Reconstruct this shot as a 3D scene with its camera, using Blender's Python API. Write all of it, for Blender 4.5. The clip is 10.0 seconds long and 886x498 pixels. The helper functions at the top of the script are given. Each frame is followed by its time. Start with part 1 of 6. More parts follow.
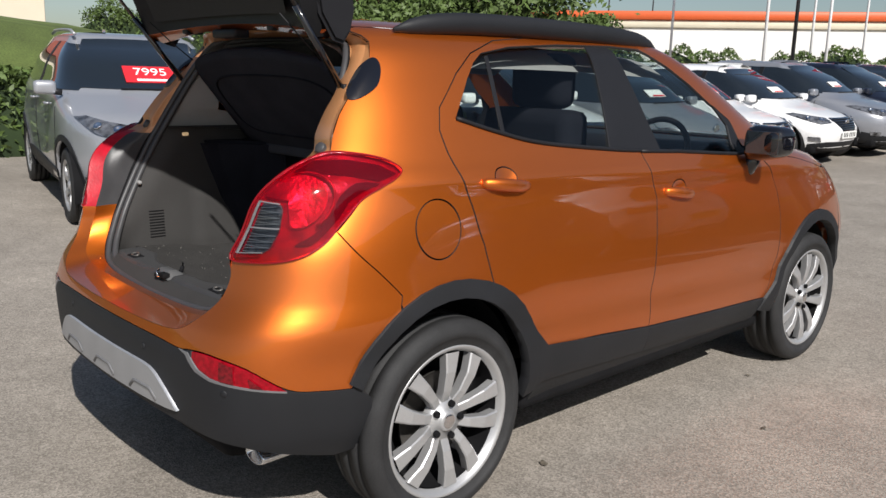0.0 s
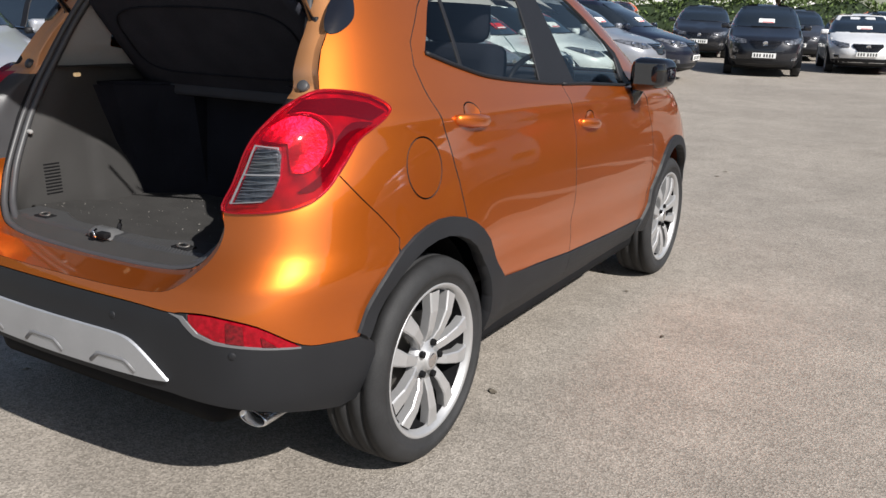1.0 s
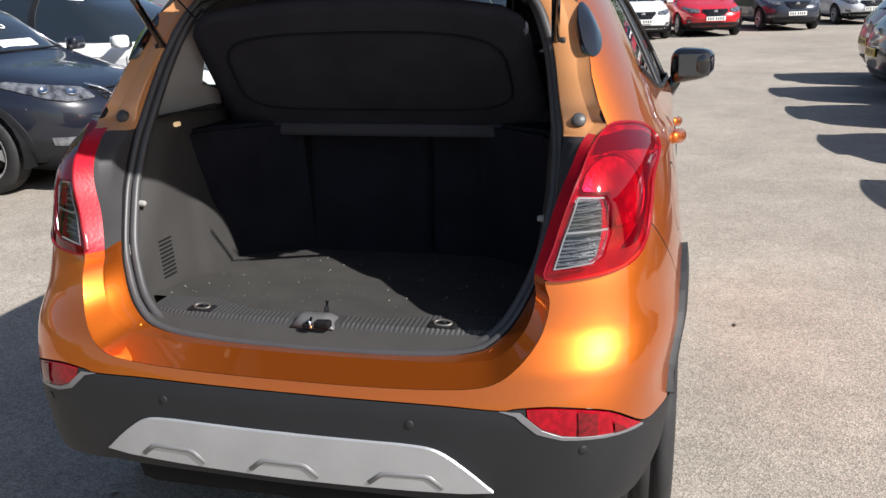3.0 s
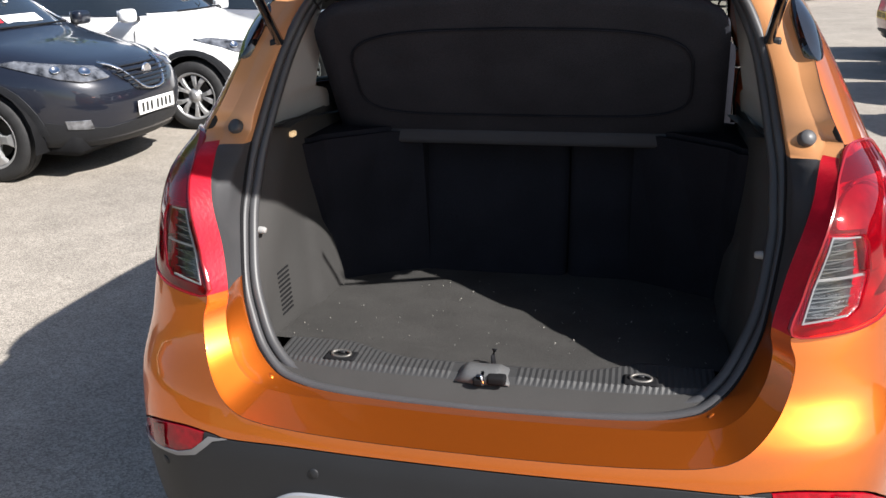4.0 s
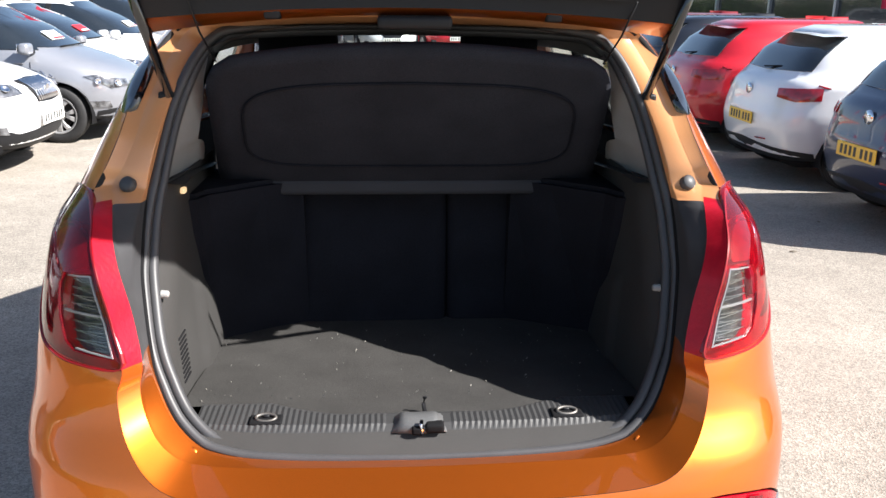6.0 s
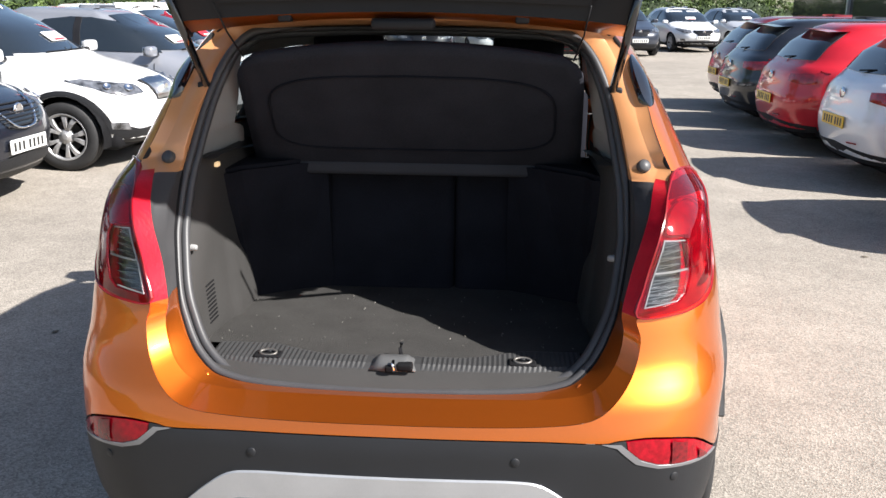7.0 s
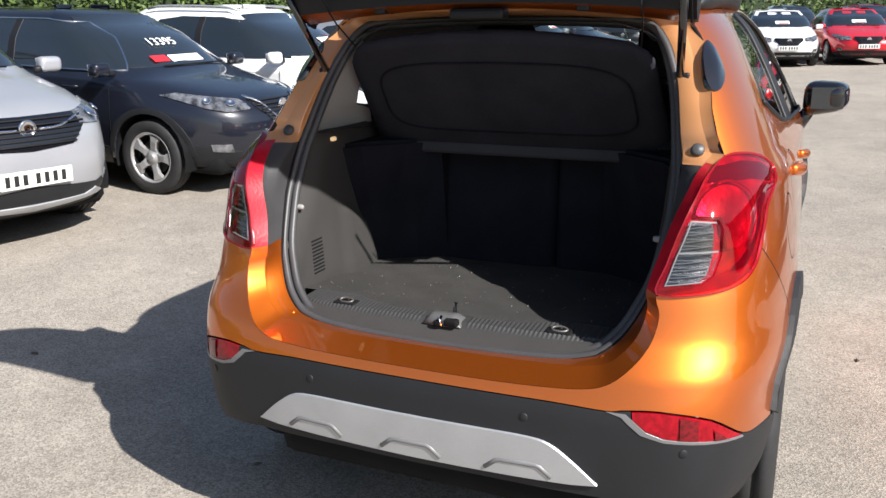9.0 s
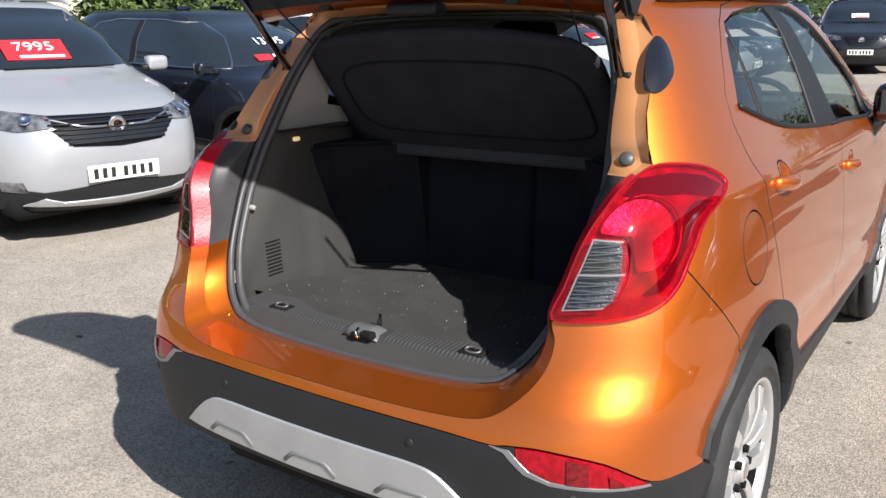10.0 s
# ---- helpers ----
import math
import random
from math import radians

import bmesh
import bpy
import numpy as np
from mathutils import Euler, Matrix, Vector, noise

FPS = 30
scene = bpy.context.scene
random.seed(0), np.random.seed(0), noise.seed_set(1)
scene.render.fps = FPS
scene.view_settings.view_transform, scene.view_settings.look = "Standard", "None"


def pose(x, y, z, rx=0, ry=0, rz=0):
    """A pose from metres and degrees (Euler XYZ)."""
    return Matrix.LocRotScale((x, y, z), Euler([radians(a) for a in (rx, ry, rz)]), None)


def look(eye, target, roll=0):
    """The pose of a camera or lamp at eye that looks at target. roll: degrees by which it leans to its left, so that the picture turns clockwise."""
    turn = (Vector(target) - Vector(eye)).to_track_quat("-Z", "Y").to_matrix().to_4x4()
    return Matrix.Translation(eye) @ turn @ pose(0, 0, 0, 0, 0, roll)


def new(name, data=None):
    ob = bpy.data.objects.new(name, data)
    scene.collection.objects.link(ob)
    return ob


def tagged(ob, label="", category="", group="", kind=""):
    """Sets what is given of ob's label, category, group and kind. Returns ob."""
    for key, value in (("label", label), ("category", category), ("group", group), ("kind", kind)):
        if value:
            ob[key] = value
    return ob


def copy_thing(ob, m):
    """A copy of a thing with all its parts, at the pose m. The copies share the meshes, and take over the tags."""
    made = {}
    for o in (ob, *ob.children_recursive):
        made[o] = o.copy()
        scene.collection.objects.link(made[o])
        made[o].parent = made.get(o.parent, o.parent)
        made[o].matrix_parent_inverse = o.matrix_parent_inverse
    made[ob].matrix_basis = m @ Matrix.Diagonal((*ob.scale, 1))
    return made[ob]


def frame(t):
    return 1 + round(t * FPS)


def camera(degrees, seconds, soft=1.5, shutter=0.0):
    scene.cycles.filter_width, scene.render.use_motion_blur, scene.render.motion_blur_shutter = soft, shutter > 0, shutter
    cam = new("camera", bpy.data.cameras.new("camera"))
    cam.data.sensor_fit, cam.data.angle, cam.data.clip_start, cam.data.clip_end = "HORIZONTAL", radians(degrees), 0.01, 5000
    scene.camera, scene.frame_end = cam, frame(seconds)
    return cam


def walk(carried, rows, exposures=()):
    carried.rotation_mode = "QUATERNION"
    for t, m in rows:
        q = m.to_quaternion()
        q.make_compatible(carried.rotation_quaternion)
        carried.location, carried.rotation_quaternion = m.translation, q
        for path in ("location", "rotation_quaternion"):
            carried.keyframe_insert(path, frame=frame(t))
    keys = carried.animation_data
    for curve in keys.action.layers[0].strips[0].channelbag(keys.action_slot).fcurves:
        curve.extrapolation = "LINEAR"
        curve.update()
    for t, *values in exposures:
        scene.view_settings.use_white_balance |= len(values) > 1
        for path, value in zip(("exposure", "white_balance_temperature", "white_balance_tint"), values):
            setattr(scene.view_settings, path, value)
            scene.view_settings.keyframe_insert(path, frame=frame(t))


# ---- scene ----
cam = camera(56.2, 10.0)
PATH = [
    (0, (2.703, -0.925, 1.426), (1.264, 0.404, 1.02), 1.5),
    (0.5, (2.414, -1.142, 1.41), (1.185, 0.366, 0.947), 2.2),
    (1, (2.166, -1.328, 1.401), (1.188, 0.333, 0.867), 1.7),
    (1.5, (1.843, -1.435, 1.419), (1.108, 0.332, 0.837), 1.2),
    (2, (1.492, -1.656, 1.436), (0.909, 0.163, 0.843), 1.0),
    (2.5, (1.146, -1.684, 1.44), (0.67, 0.17, 0.86), 0.2),
    (3, (0.817, -1.515, 1.487), (0.333, 0.34, 0.917), -1.5),
    (3.2, (0.697, -1.466, 1.499), (0.207, 0.382, 0.912), -2.0),
    (4.3, (0.205, -1.188, 1.552), (-0.17, 0.666, 0.903), -0.5),
    (4.5, (0.154, -1.141, 1.543), (-0.156, 0.724, 0.888), 0.0),
    (5, (0.003, -1.135, 1.556), (-0.062, 0.774, 0.962), 1.1),
    (5.5, (-0.118, -1.222, 1.566), (0.050, 0.694, 1.012), 0.8),
    (5.7, (-0.123, -1.259, 1.573), (0.086, 0.654, 1.022), 0.9),
    (6.8, (0.256, -1.569, 1.571), (0.138, 0.355, 1.037), 0.4),
    (7, (0.263, -1.642, 1.571), (0.141, 0.281, 1.033), 0.5),
    (7.5, (0.257, -1.855, 1.537), (0.086, 0.062, 0.993), 0.5),
    (8, (0.457, -1.931, 1.526), (0.062, -0.051, 0.968), 0.9),
    (8.5, (0.723, -1.909, 1.527), (0.068, -0.103, 0.971), -0.3),
    (9, (0.88, -1.724, 1.527), (0.112, 0.047, 1.004), -0.5),
    (9.5, (1.102, -1.553, 1.51), (0.17, 0.145, 1.01), -1.3),
    (10, (1.349, -1.31, 1.511), (0.26, 0.284, 0.991), -0.9),
]
walk(cam, [(t, look(eye, target, roll)) for t, eye, target, roll in PATH],
     exposures=[(0.0, 0.20), (1.0, 0.48), (2.0, 0.66), (3.2, 0.94), (4.4, 1.30), (5.5, 1.60), (7.0, 1.32), (8.0, 1.10), (10.0, 0.96)])

# ---- light ----
SUN_TO = Vector((1.12, -0.42, 1.0)).normalized()
world = bpy.data.worlds.new("sky")
scene.world = world
world.use_nodes = True
wn = world.node_tree
sky = wn.nodes.new("ShaderNodeTexSky")
sky.sky_type, sky.sun_disc = "NISHITA", False
sky.sun_elevation = math.asin(SUN_TO.z)
sky.sun_rotation = math.atan2(SUN_TO.x, SUN_TO.y)
sky.air_density, sky.dust_density, sky.ozone_density = 1.0, 1.2, 1.0
wn.nodes["Background"].inputs["Strength"].default_value = 0.07
wn.links.new(sky.outputs[0], wn.nodes["Background"].inputs["Color"])
sun = new("sun", bpy.data.lights.new("sun", "SUN"))
sun.data.energy, sun.data.angle, sun.data.color = 5.0, radians(0.55), (1.0, 0.965, 0.92)
sun.matrix_world = look(SUN_TO * 40, (0, 0, 0))


# ---- materials ----
def shader(name, colour, rough=0.5, metal=0.0, coat=0.0, coat_rough=0.03, spec=0.5, mottle=0.0, scale=8.0, grain=0.0, grain_scale=300.0, bump=0.0, bump_scale=120.0, rough_var=0.0, trans=0.0, ior=1.45, emit=None, strength=0.0):
    m = bpy.data.materials.new(name)
    m.use_nodes = True
    t = m.node_tree
    b = t.nodes["Principled BSDF"]
    b.inputs["Base Color"].default_value = (*colour, 1)
    b.inputs["Roughness"].default_value = rough
    b.inputs["Metallic"].default_value = metal
    b.inputs["Coat Weight"].default_value = coat
    b.inputs["Coat Roughness"].default_value = coat_rough
    b.inputs["Specular IOR Level"].default_value = spec
    b.inputs["Transmission Weight"].default_value = trans
    b.inputs["IOR"].default_value = ior
    if emit:
        b.inputs["Emission Color"].default_value = (*emit, 1)
        b.inputs["Emission Strength"].default_value = strength
    if mottle or grain or bump or rough_var:
        co = t.nodes.new("ShaderNodeTexCoord")

        def cloud(size, detail=4.0):
            n = t.nodes.new("ShaderNodeTexNoise")
            n.inputs["Scale"].default_value, n.inputs["Detail"].default_value = size, detail
            t.links.new(co.outputs["Object"], n.inputs["Vector"])
            return n.outputs["Fac"]

        value = None
        for amount, size in ((mottle, scale), (grain, grain_scale)):
            if not amount:
                continue
            r = t.nodes.new("ShaderNodeMapRange")
            r.inputs["From Min"].default_value, r.inputs["From Max"].default_value = 0.3, 0.7
            r.inputs["To Min"].default_value, r.inputs["To Max"].default_value = 1 - amount, 1 + amount
            t.links.new(cloud(size), r.inputs["Value"])
            if value is None:
                value = r.outputs[0]
            else:
                mu = t.nodes.new("ShaderNodeMath")
                mu.operation = "MULTIPLY"
                t.links.new(value, mu.inputs[0])
                t.links.new(r.outputs[0], mu.inputs[1])
                value = mu.outputs[0]
        if value is not None:
            mix = t.nodes.new("ShaderNodeVectorMath")
            mix.operation = "SCALE"
            mix.inputs[0].default_value = colour
            t.links.new(value, mix.inputs["Scale"])
            t.links.new(mix.outputs[0], b.inputs["Base Color"])
        if rough_var:
            r = t.nodes.new("ShaderNodeMapRange")
            r.inputs["From Min"].default_value, r.inputs["From Max"].default_value = 0.3, 0.7
            r.inputs["To Min"].default_value, r.inputs["To Max"].default_value = max(rough - rough_var, 0.02), rough + rough_var
            t.links.new(cloud(scale * 1.7), r.inputs["Value"])
            t.links.new(r.outputs[0], b.inputs["Roughness"])
        if bump:
            bp = t.nodes.new("ShaderNodeBump")
            bp.inputs["Strength"].default_value, bp.inputs["Distance"].default_value = bump, 0.002
            t.links.new(cloud(bump_scale), bp.inputs["Height"])
            t.links.new(bp.outputs[0], b.inputs["Normal"])
    return m


def paint(name, colour, metal=0.45, rough=0.34, flake=0.1):
    """Clear-coated car paint with fine metal flake."""
    return shader(name, colour, rough, metal, coat=1.0, coat_rough=0.02, mottle=0.03, scale=2.5, grain=flake, grain_scale=1400.0)


def thin_glass(name, tint, gloss=0.04):
    """A thin pane: what is behind it shows through, tinted, under a mirror-like gloss."""
    m = bpy.data.materials.new(name)
    m.use_nodes = True
    t = m.node_tree
    t.nodes.remove(t.nodes["Principled BSDF"])
    see, shine = t.nodes.new("ShaderNodeBsdfTransparent"), t.nodes.new("ShaderNodeBsdfGlossy")
    see.inputs["Color"].default_value = (*tint, 1)
    shine.inputs["Roughness"].default_value = 0.01
    facing, curve, gain, mix = t.nodes.new("ShaderNodeLayerWeight"), t.nodes.new("ShaderNodeMath"), t.nodes.new("ShaderNodeMath"), t.nodes.new("ShaderNodeMixShader")
    facing.inputs["Blend"].default_value = 0.5
    curve.operation, gain.operation = "POWER", "MULTIPLY_ADD"
    curve.inputs[1].default_value = 4.5
    gain.inputs[1].default_value, gain.inputs[2].default_value = 0.92, gloss
    t.links.new(facing.outputs["Facing"], curve.inputs[0])
    t.links.new(curve.outputs[0], gain.inputs[0])
    t.links.new(gain.outputs[0], mix.inputs["Fac"])
    t.links.new(see.outputs[0], mix.inputs[1])
    t.links.new(shine.outputs[0], mix.inputs[2])
    t.links.new(mix.outputs[0], t.nodes["Material Output"].inputs["Surface"])
    return m


def soft(u):
    return u if u > 30 else math.log1p(math.exp(u))


def ground_height(x, y):
    """The lot rises gently away from the orange car, to the north and to the west."""
    return 0.0095 * soft(2 * (min(y, 60.0) - 4.2)) + 0.0116 * soft(2.5 * (-max(x, -30.0) - 2.2))


def tarmac():
    """Old pale tarmac: fine stones in a grey-brown binder, worn patches, dark stains and fine cracks."""
    m = bpy.data.materials.new("tarmac")
    m.use_nodes = True
    t = m.node_tree
    b = t.nodes["Principled BSDF"]
    co = t.nodes.new("ShaderNodeTexCoord")

    def node(kind, **inputs):
        n = t.nodes.new(kind)
        for key, value in inputs.items():
            n.inputs[key.replace("_", " ")].default_value = value
        return n

    def link(a, c):
        t.links.new(a, c)

    stones = node("ShaderNodeTexVoronoi", Scale=150.0)
    link(co.outputs["Object"], stones.inputs["Vector"])
    ramp = t.nodes.new("ShaderNodeValToRGB")
    ramp.color_ramp.elements[0].color, ramp.color_ramp.elements[1].color = (0.180, 0.158, 0.133, 1), (0.365, 0.326, 0.281, 1)
    ramp.color_ramp.elements.new(0.5).color = (0.272, 0.242, 0.206, 1)
    sep = t.nodes.new("ShaderNodeSeparateColor")
    link(stones.outputs["Color"], sep.inputs[0])
    link(sep.outputs[0], ramp.inputs["Fac"])
    tone = ramp.outputs[0]
    for scale, low, high, lo_v, hi_v, detail in ((0.35, 0.35, 0.68, 0.87, 1.10, 6.0), (2.2, 0.32, 0.68, 0.89, 1.08, 5.0), (7.5, 0.3, 0.7, 0.93, 1.06, 4.0), (24.0, 0.3, 0.72, 0.92, 1.07, 3.0)):
        n = node("ShaderNodeTexNoise", Scale=scale, Detail=detail)
        link(co.outputs["Object"], n.inputs["Vector"])
        r = node("ShaderNodeMapRange", From_Min=low, From_Max=high, To_Min=lo_v, To_Max=hi_v)
        link(n.outputs["Fac"], r.inputs["Value"])
        s = t.nodes.new("ShaderNodeVectorMath")
        s.operation = "SCALE"
        link(tone, s.inputs[0])
        link(r.outputs[0], s.inputs["Scale"])
        tone = s.outputs[0]
    stain = node("ShaderNodeTexNoise", Scale=1.1, Detail=2.0)
    link(co.outputs["Object"], stain.inputs["Vector"])
    r = node("ShaderNodeMapRange", From_Min=0.68, From_Max=0.78, To_Min=1.0, To_Max=0.80)
    link(stain.outputs["Fac"], r.inputs["Value"])
    s = t.nodes.new("ShaderNodeVectorMath")
    s.operation = "SCALE"
    link(tone, s.inputs[0])
    link(r.outputs[0], s.inputs["Scale"])
    link(s.outputs[0], b.inputs["Base Color"])
    b.inputs["Roughness"].default_value = 0.92
    bump = node("ShaderNodeBump", Strength=0.55, Distance=0.004)
    link(stones.outputs["Distance"], bump.inputs["Height"])
    link(bump.outputs[0], b.inputs["Normal"])
    return m


ORANGE = paint("orange_metallic_paint", (0.66, 0.152, 0.016), 0.88, 0.39, 0.14)
# body orange paled for the flanges: sun and sky reflection put into the colour
ORANGE_LIT = shader("orange_lit_copy", (0.56, 0.262, 0.112), 0.36, 0.15, coat=0.5, coat_rough=0.08, mottle=0.04, scale=4, grain=0.06, grain_scale=900)
GAP_SHADE = shader("panel_gap_shade", (0.012, 0.010, 0.010), 0.8)
CLAD = shader("grey_black_cladding", (0.0125, 0.0132, 0.0155), 0.55, spec=0.4, mottle=0.12, scale=5.0, grain=0.15, grain_scale=900, bump=0.25, bump_scale=900)
BLACK = shader("black_plastic", (0.012, 0.012, 0.014), 0.5, spec=0.3, bump=0.15, bump_scale=700, mottle=0.1)
GLOSS = shader("gloss_black", (0.006, 0.006, 0.008), 0.08, coat=1.0)
RUBBER = shader("rubber_seal", (0.050, 0.050, 0.053), 0.45, mottle=0.1, grain=0.1)
TYRE = shader("tyre_rubber", (0.019, 0.019, 0.020), 0.72, mottle=0.22, scale=14, grain=0.2, grain_scale=240, bump=0.3, bump_scale=400)
SILVER = shader("satin_silver", (0.43, 0.44, 0.46), 0.38, 0.55, mottle=0.06, grain=0.08, grain_scale=700)
ALLOY = shader("wheel_alloy", (0.43, 0.43, 0.435), 0.40, 0.55, coat=0.35, mottle=0.06, grain=0.05)
DULL = shader("brake_metal", (0.16, 0.15, 0.14), 0.5, 0.7, mottle=0.3, scale=20)
TIP_STEEL = shader("polished_steel", (0.72, 0.72, 0.73), 0.24, 0.85, mottle=0.06)
CHROME = shader("chrome", (0.8, 0.8, 0.82), 0.06, 1.0)
RED_LENS = shader("red_lens", (0.47, 0.003, 0.017), 0.05, coat=0.3, trans=0.87, ior=1.30)
RED_DEEP = shader("deep_red_lens", (0.22, 0.004, 0.014), 0.25, 0.15, bump=0.6, bump_scale=90, mottle=0.5, scale=26)
RED_BOWL = shader("red_bowl_metal", (0.27, 0.008, 0.028), 0.28, 0.7, bump=0.7, bump_scale=70, mottle=0.3, scale=30)
RED_SHADE = shader("dark_lamp_shade", (0.022, 0.002, 0.004), 0.2, coat=0.5, mottle=0.3, scale=20)
RED_EDGE = shader("red_lens_edge", (0.20, 0.002, 0.006), 0.22, coat=0.2)
LAMP_RIB = shader("clear_lens_rib", (0.17, 0.175, 0.18), 0.25, 0.7)
LAMP_FRAME = shader("pale_lamp_frame", (0.24, 0.235, 0.24), 0.3, 0.3)
LAMP_TRIM = shader("grey_lamp_side_trim", (0.048, 0.048, 0.051), 0.40, mottle=0.1, scale=9, grain=0.12, grain_scale=900, bump=0.1, bump_scale=900)
RED_WALL = shader("red_lamp_side", (0.40, 0.005, 0.018), 0.36, coat=0.12, spec=0.3, mottle=0.16, scale=30, bump=0.3, bump_scale=120)
SILL = shader("ribbed_sill_plastic", (0.036, 0.036, 0.037), 0.55, mottle=0.1, grain=0.1)
DUST = shader("pale_dust_fleck", (0.22, 0.21, 0.19), 0.9)
LATCH_GREY = shader("latch_cover_plastic", (0.085, 0.086, 0.088), 0.38, mottle=0.1, grain=0.1)
CLEAR_LENS = thin_glass("clear_lens", (0.93, 0.94, 0.95))
REFLECTOR = shader("lamp_reflector", (0.075, 0.075, 0.08), 0.32, 0.8, bump=0.8, bump_scale=240, mottle=0.5, scale=60)
RED_DARK = shader("dark_red_lens", (0.13, 0.002, 0.006), 0.14, coat=0.3, bump=0.3, bump_scale=160, mottle=0.5, scale=90)
AMBER = shader("red_reflector", (0.25, 0.002, 0.009), 0.14, coat=0.2, spec=0.3, bump=0.35, bump_scale=160, mottle=0.3, scale=70)
GLASS = thin_glass("window_glass", (0.74, 0.80, 0.78))
SCREEN = shader("car_screen_glass", (0.012, 0.016, 0.02), 0.03, coat=1.0, spec=0.8)
CARPET = shader("boot_carpet", (0.046, 0.0445, 0.043), 0.97, spec=0.1, mottle=0.12, scale=9, grain=0.35, grain_scale=520, bump=0.8, bump_scale=520)
TRIM = shader("boot_trim_plastic", (0.040, 0.0385, 0.0375), 0.7, spec=0.25, mottle=0.07, scale=7, grain=0.15, grain_scale=800, bump=0.35, bump_scale=900)
FABRIC = shader("black_seat_cloth", (0.0125, 0.013, 0.0175), 0.95, spec=0.08, mottle=0.15, grain=0.3, grain_scale=500, bump=0.6, bump_scale=600)
SHELF = shader("shelf_cloth", (0.025, 0.026, 0.033), 0.95, spec=0.08, mottle=0.15, grain=0.3, grain_scale=500, bump=0.6, bump_scale=600)
SHELF_BAND = shader("shelf_hinge_plastic", (0.025, 0.026, 0.032), 0.8, mottle=0.1, grain=0.15, grain_scale=700)
PALE = shader("pale_grey_trim", (0.26, 0.258, 0.254), 0.8, mottle=0.06, grain=0.12, grain_scale=700)
UNDER = shader("underbody_black", (0.008, 0.008, 0.009), 0.85, spec=0.15, mottle=0.2)
WARM = shader("boot_lamp_lens", (0.5, 0.40, 0.26), 0.3, emit=(1.0, 0.68, 0.36), strength=0.3)
PLATE_W = shader("white_number_plate", (0.80, 0.80, 0.78), 0.3, mottle=0.04)
PLATE_Y = shader("yellow_number_plate", (0.78, 0.50, 0.05), 0.3, mottle=0.04)
PLATE_BAR = shader("plate_bar_black", (0.02, 0.02, 0.02), 0.4)
CARD_RED = shader("red_price_card", (0.60, 0.02, 0.03), 0.5, mottle=0.05)
CARD_WHITE = shader("white_card", (0.8, 0.8, 0.79), 0.5, mottle=0.04)
LAMP = shader("headlamp_glass", (0.17, 0.175, 0.19), 0.08, 0.55, coat=1.0, mottle=0.85, scale=14, bump=0.5, bump_scale=40)
TAIL = shader("tail_lamp_red", (0.30, 0.006, 0.012), 0.1, coat=1.0, mottle=0.35, scale=20)
TARMAC = tarmac()


# ---- helpers of this scene ----
def thing(name, label, category, m=None, group="", kind=""):
    ob = new(name)
    ob.empty_display_size = 0.2
    if m is not None:
        ob.matrix_world = m
    return tagged(ob, label, category, group, kind)


def mesh_of(verts, faces, normals=None, smooth=True):
    me = bpy.data.meshes.new("m")
    me.from_pydata([tuple(map(float, v)) for v in verts], [], [tuple(int(i) for i in f) for f in faces])
    if smooth:
        me.polygons.foreach_set("use_smooth", [True] * len(me.polygons))
    if normals is not None:
        me.normals_split_custom_set_from_vertices([tuple(map(float, n)) for n in normals])
    return me


def part(name, data, material, parent, label="", m=None):
    """Links a bmesh or mesh as one mesh object under a thing or a part."""
    if isinstance(data, bmesh.types.BMesh):
        me = bpy.data.meshes.new(name)
        data.to_mesh(me)
        data.free()
        data = me
    data.name = name
    if material is not None and not data.materials:
        data.materials.append(material)
        # turned-in edges of orange panels are coloured near black, as shade in the gaps
        if material.name.startswith("orange_metallic"):
            data.materials.append(GAP_SHADE)
        elif isinstance(data, bpy.types.Mesh) and data.polygons and max(p.material_index for p in data.polygons):
            data.materials.append(material)
    ob = new(name, data)
    ob.parent = parent
    if m is not None:
        ob.matrix_local = m
    return tagged(ob, label)


def block(sx, sy, sz, bevel=0.01, seg=2, at=(0, 0, 0), turn=None, smooth=True):
    """A box with rounded edges, centred on at."""
    bm = bmesh.new()
    bmesh.ops.create_cube(bm, size=1.0, matrix=Matrix.Diagonal((sx, sy, sz, 1)))
    if bevel:
        bmesh.ops.bevel(bm, geom=bm.edges[:], offset=min(bevel, 0.49 * min(sx, sy, sz)), segments=seg, affect="EDGES", profile=0.6)
    if turn is not None:
        bmesh.ops.transform(bm, matrix=turn, verts=bm.verts)
    bmesh.ops.translate(bm, vec=at, verts=bm.verts)
    if smooth:
        for f in bm.faces:
            f.smooth = len(f.verts) != 4 or f.calc_area() < 0.25 * max(sx * sy, sy * sz, sx * sz, 1e-6)
    return bm


def lathe(profile, steps=48, axis="x", closed=False):
    """Turns a profile of (along, radius) round an axis through the origin."""
    verts, faces = [], []
    k = len(profile)
    for i in range(steps):
        c, s = math.cos(2 * math.pi * i / steps), math.sin(2 * math.pi * i / steps)
        for d, r in profile:
            verts.append({"x": (d, r * c, r * s), "y": (r * s, d, r * c), "z": (r * c, r * s, d)}[axis])
    for i in range(steps):
        j = (i + 1) % steps
        for p in range(k if closed else k - 1):
            q = (p + 1) % k
            faces.append((i * k + p, i * k + q, j * k + q, j * k + p))
    return mesh_of(verts, faces)


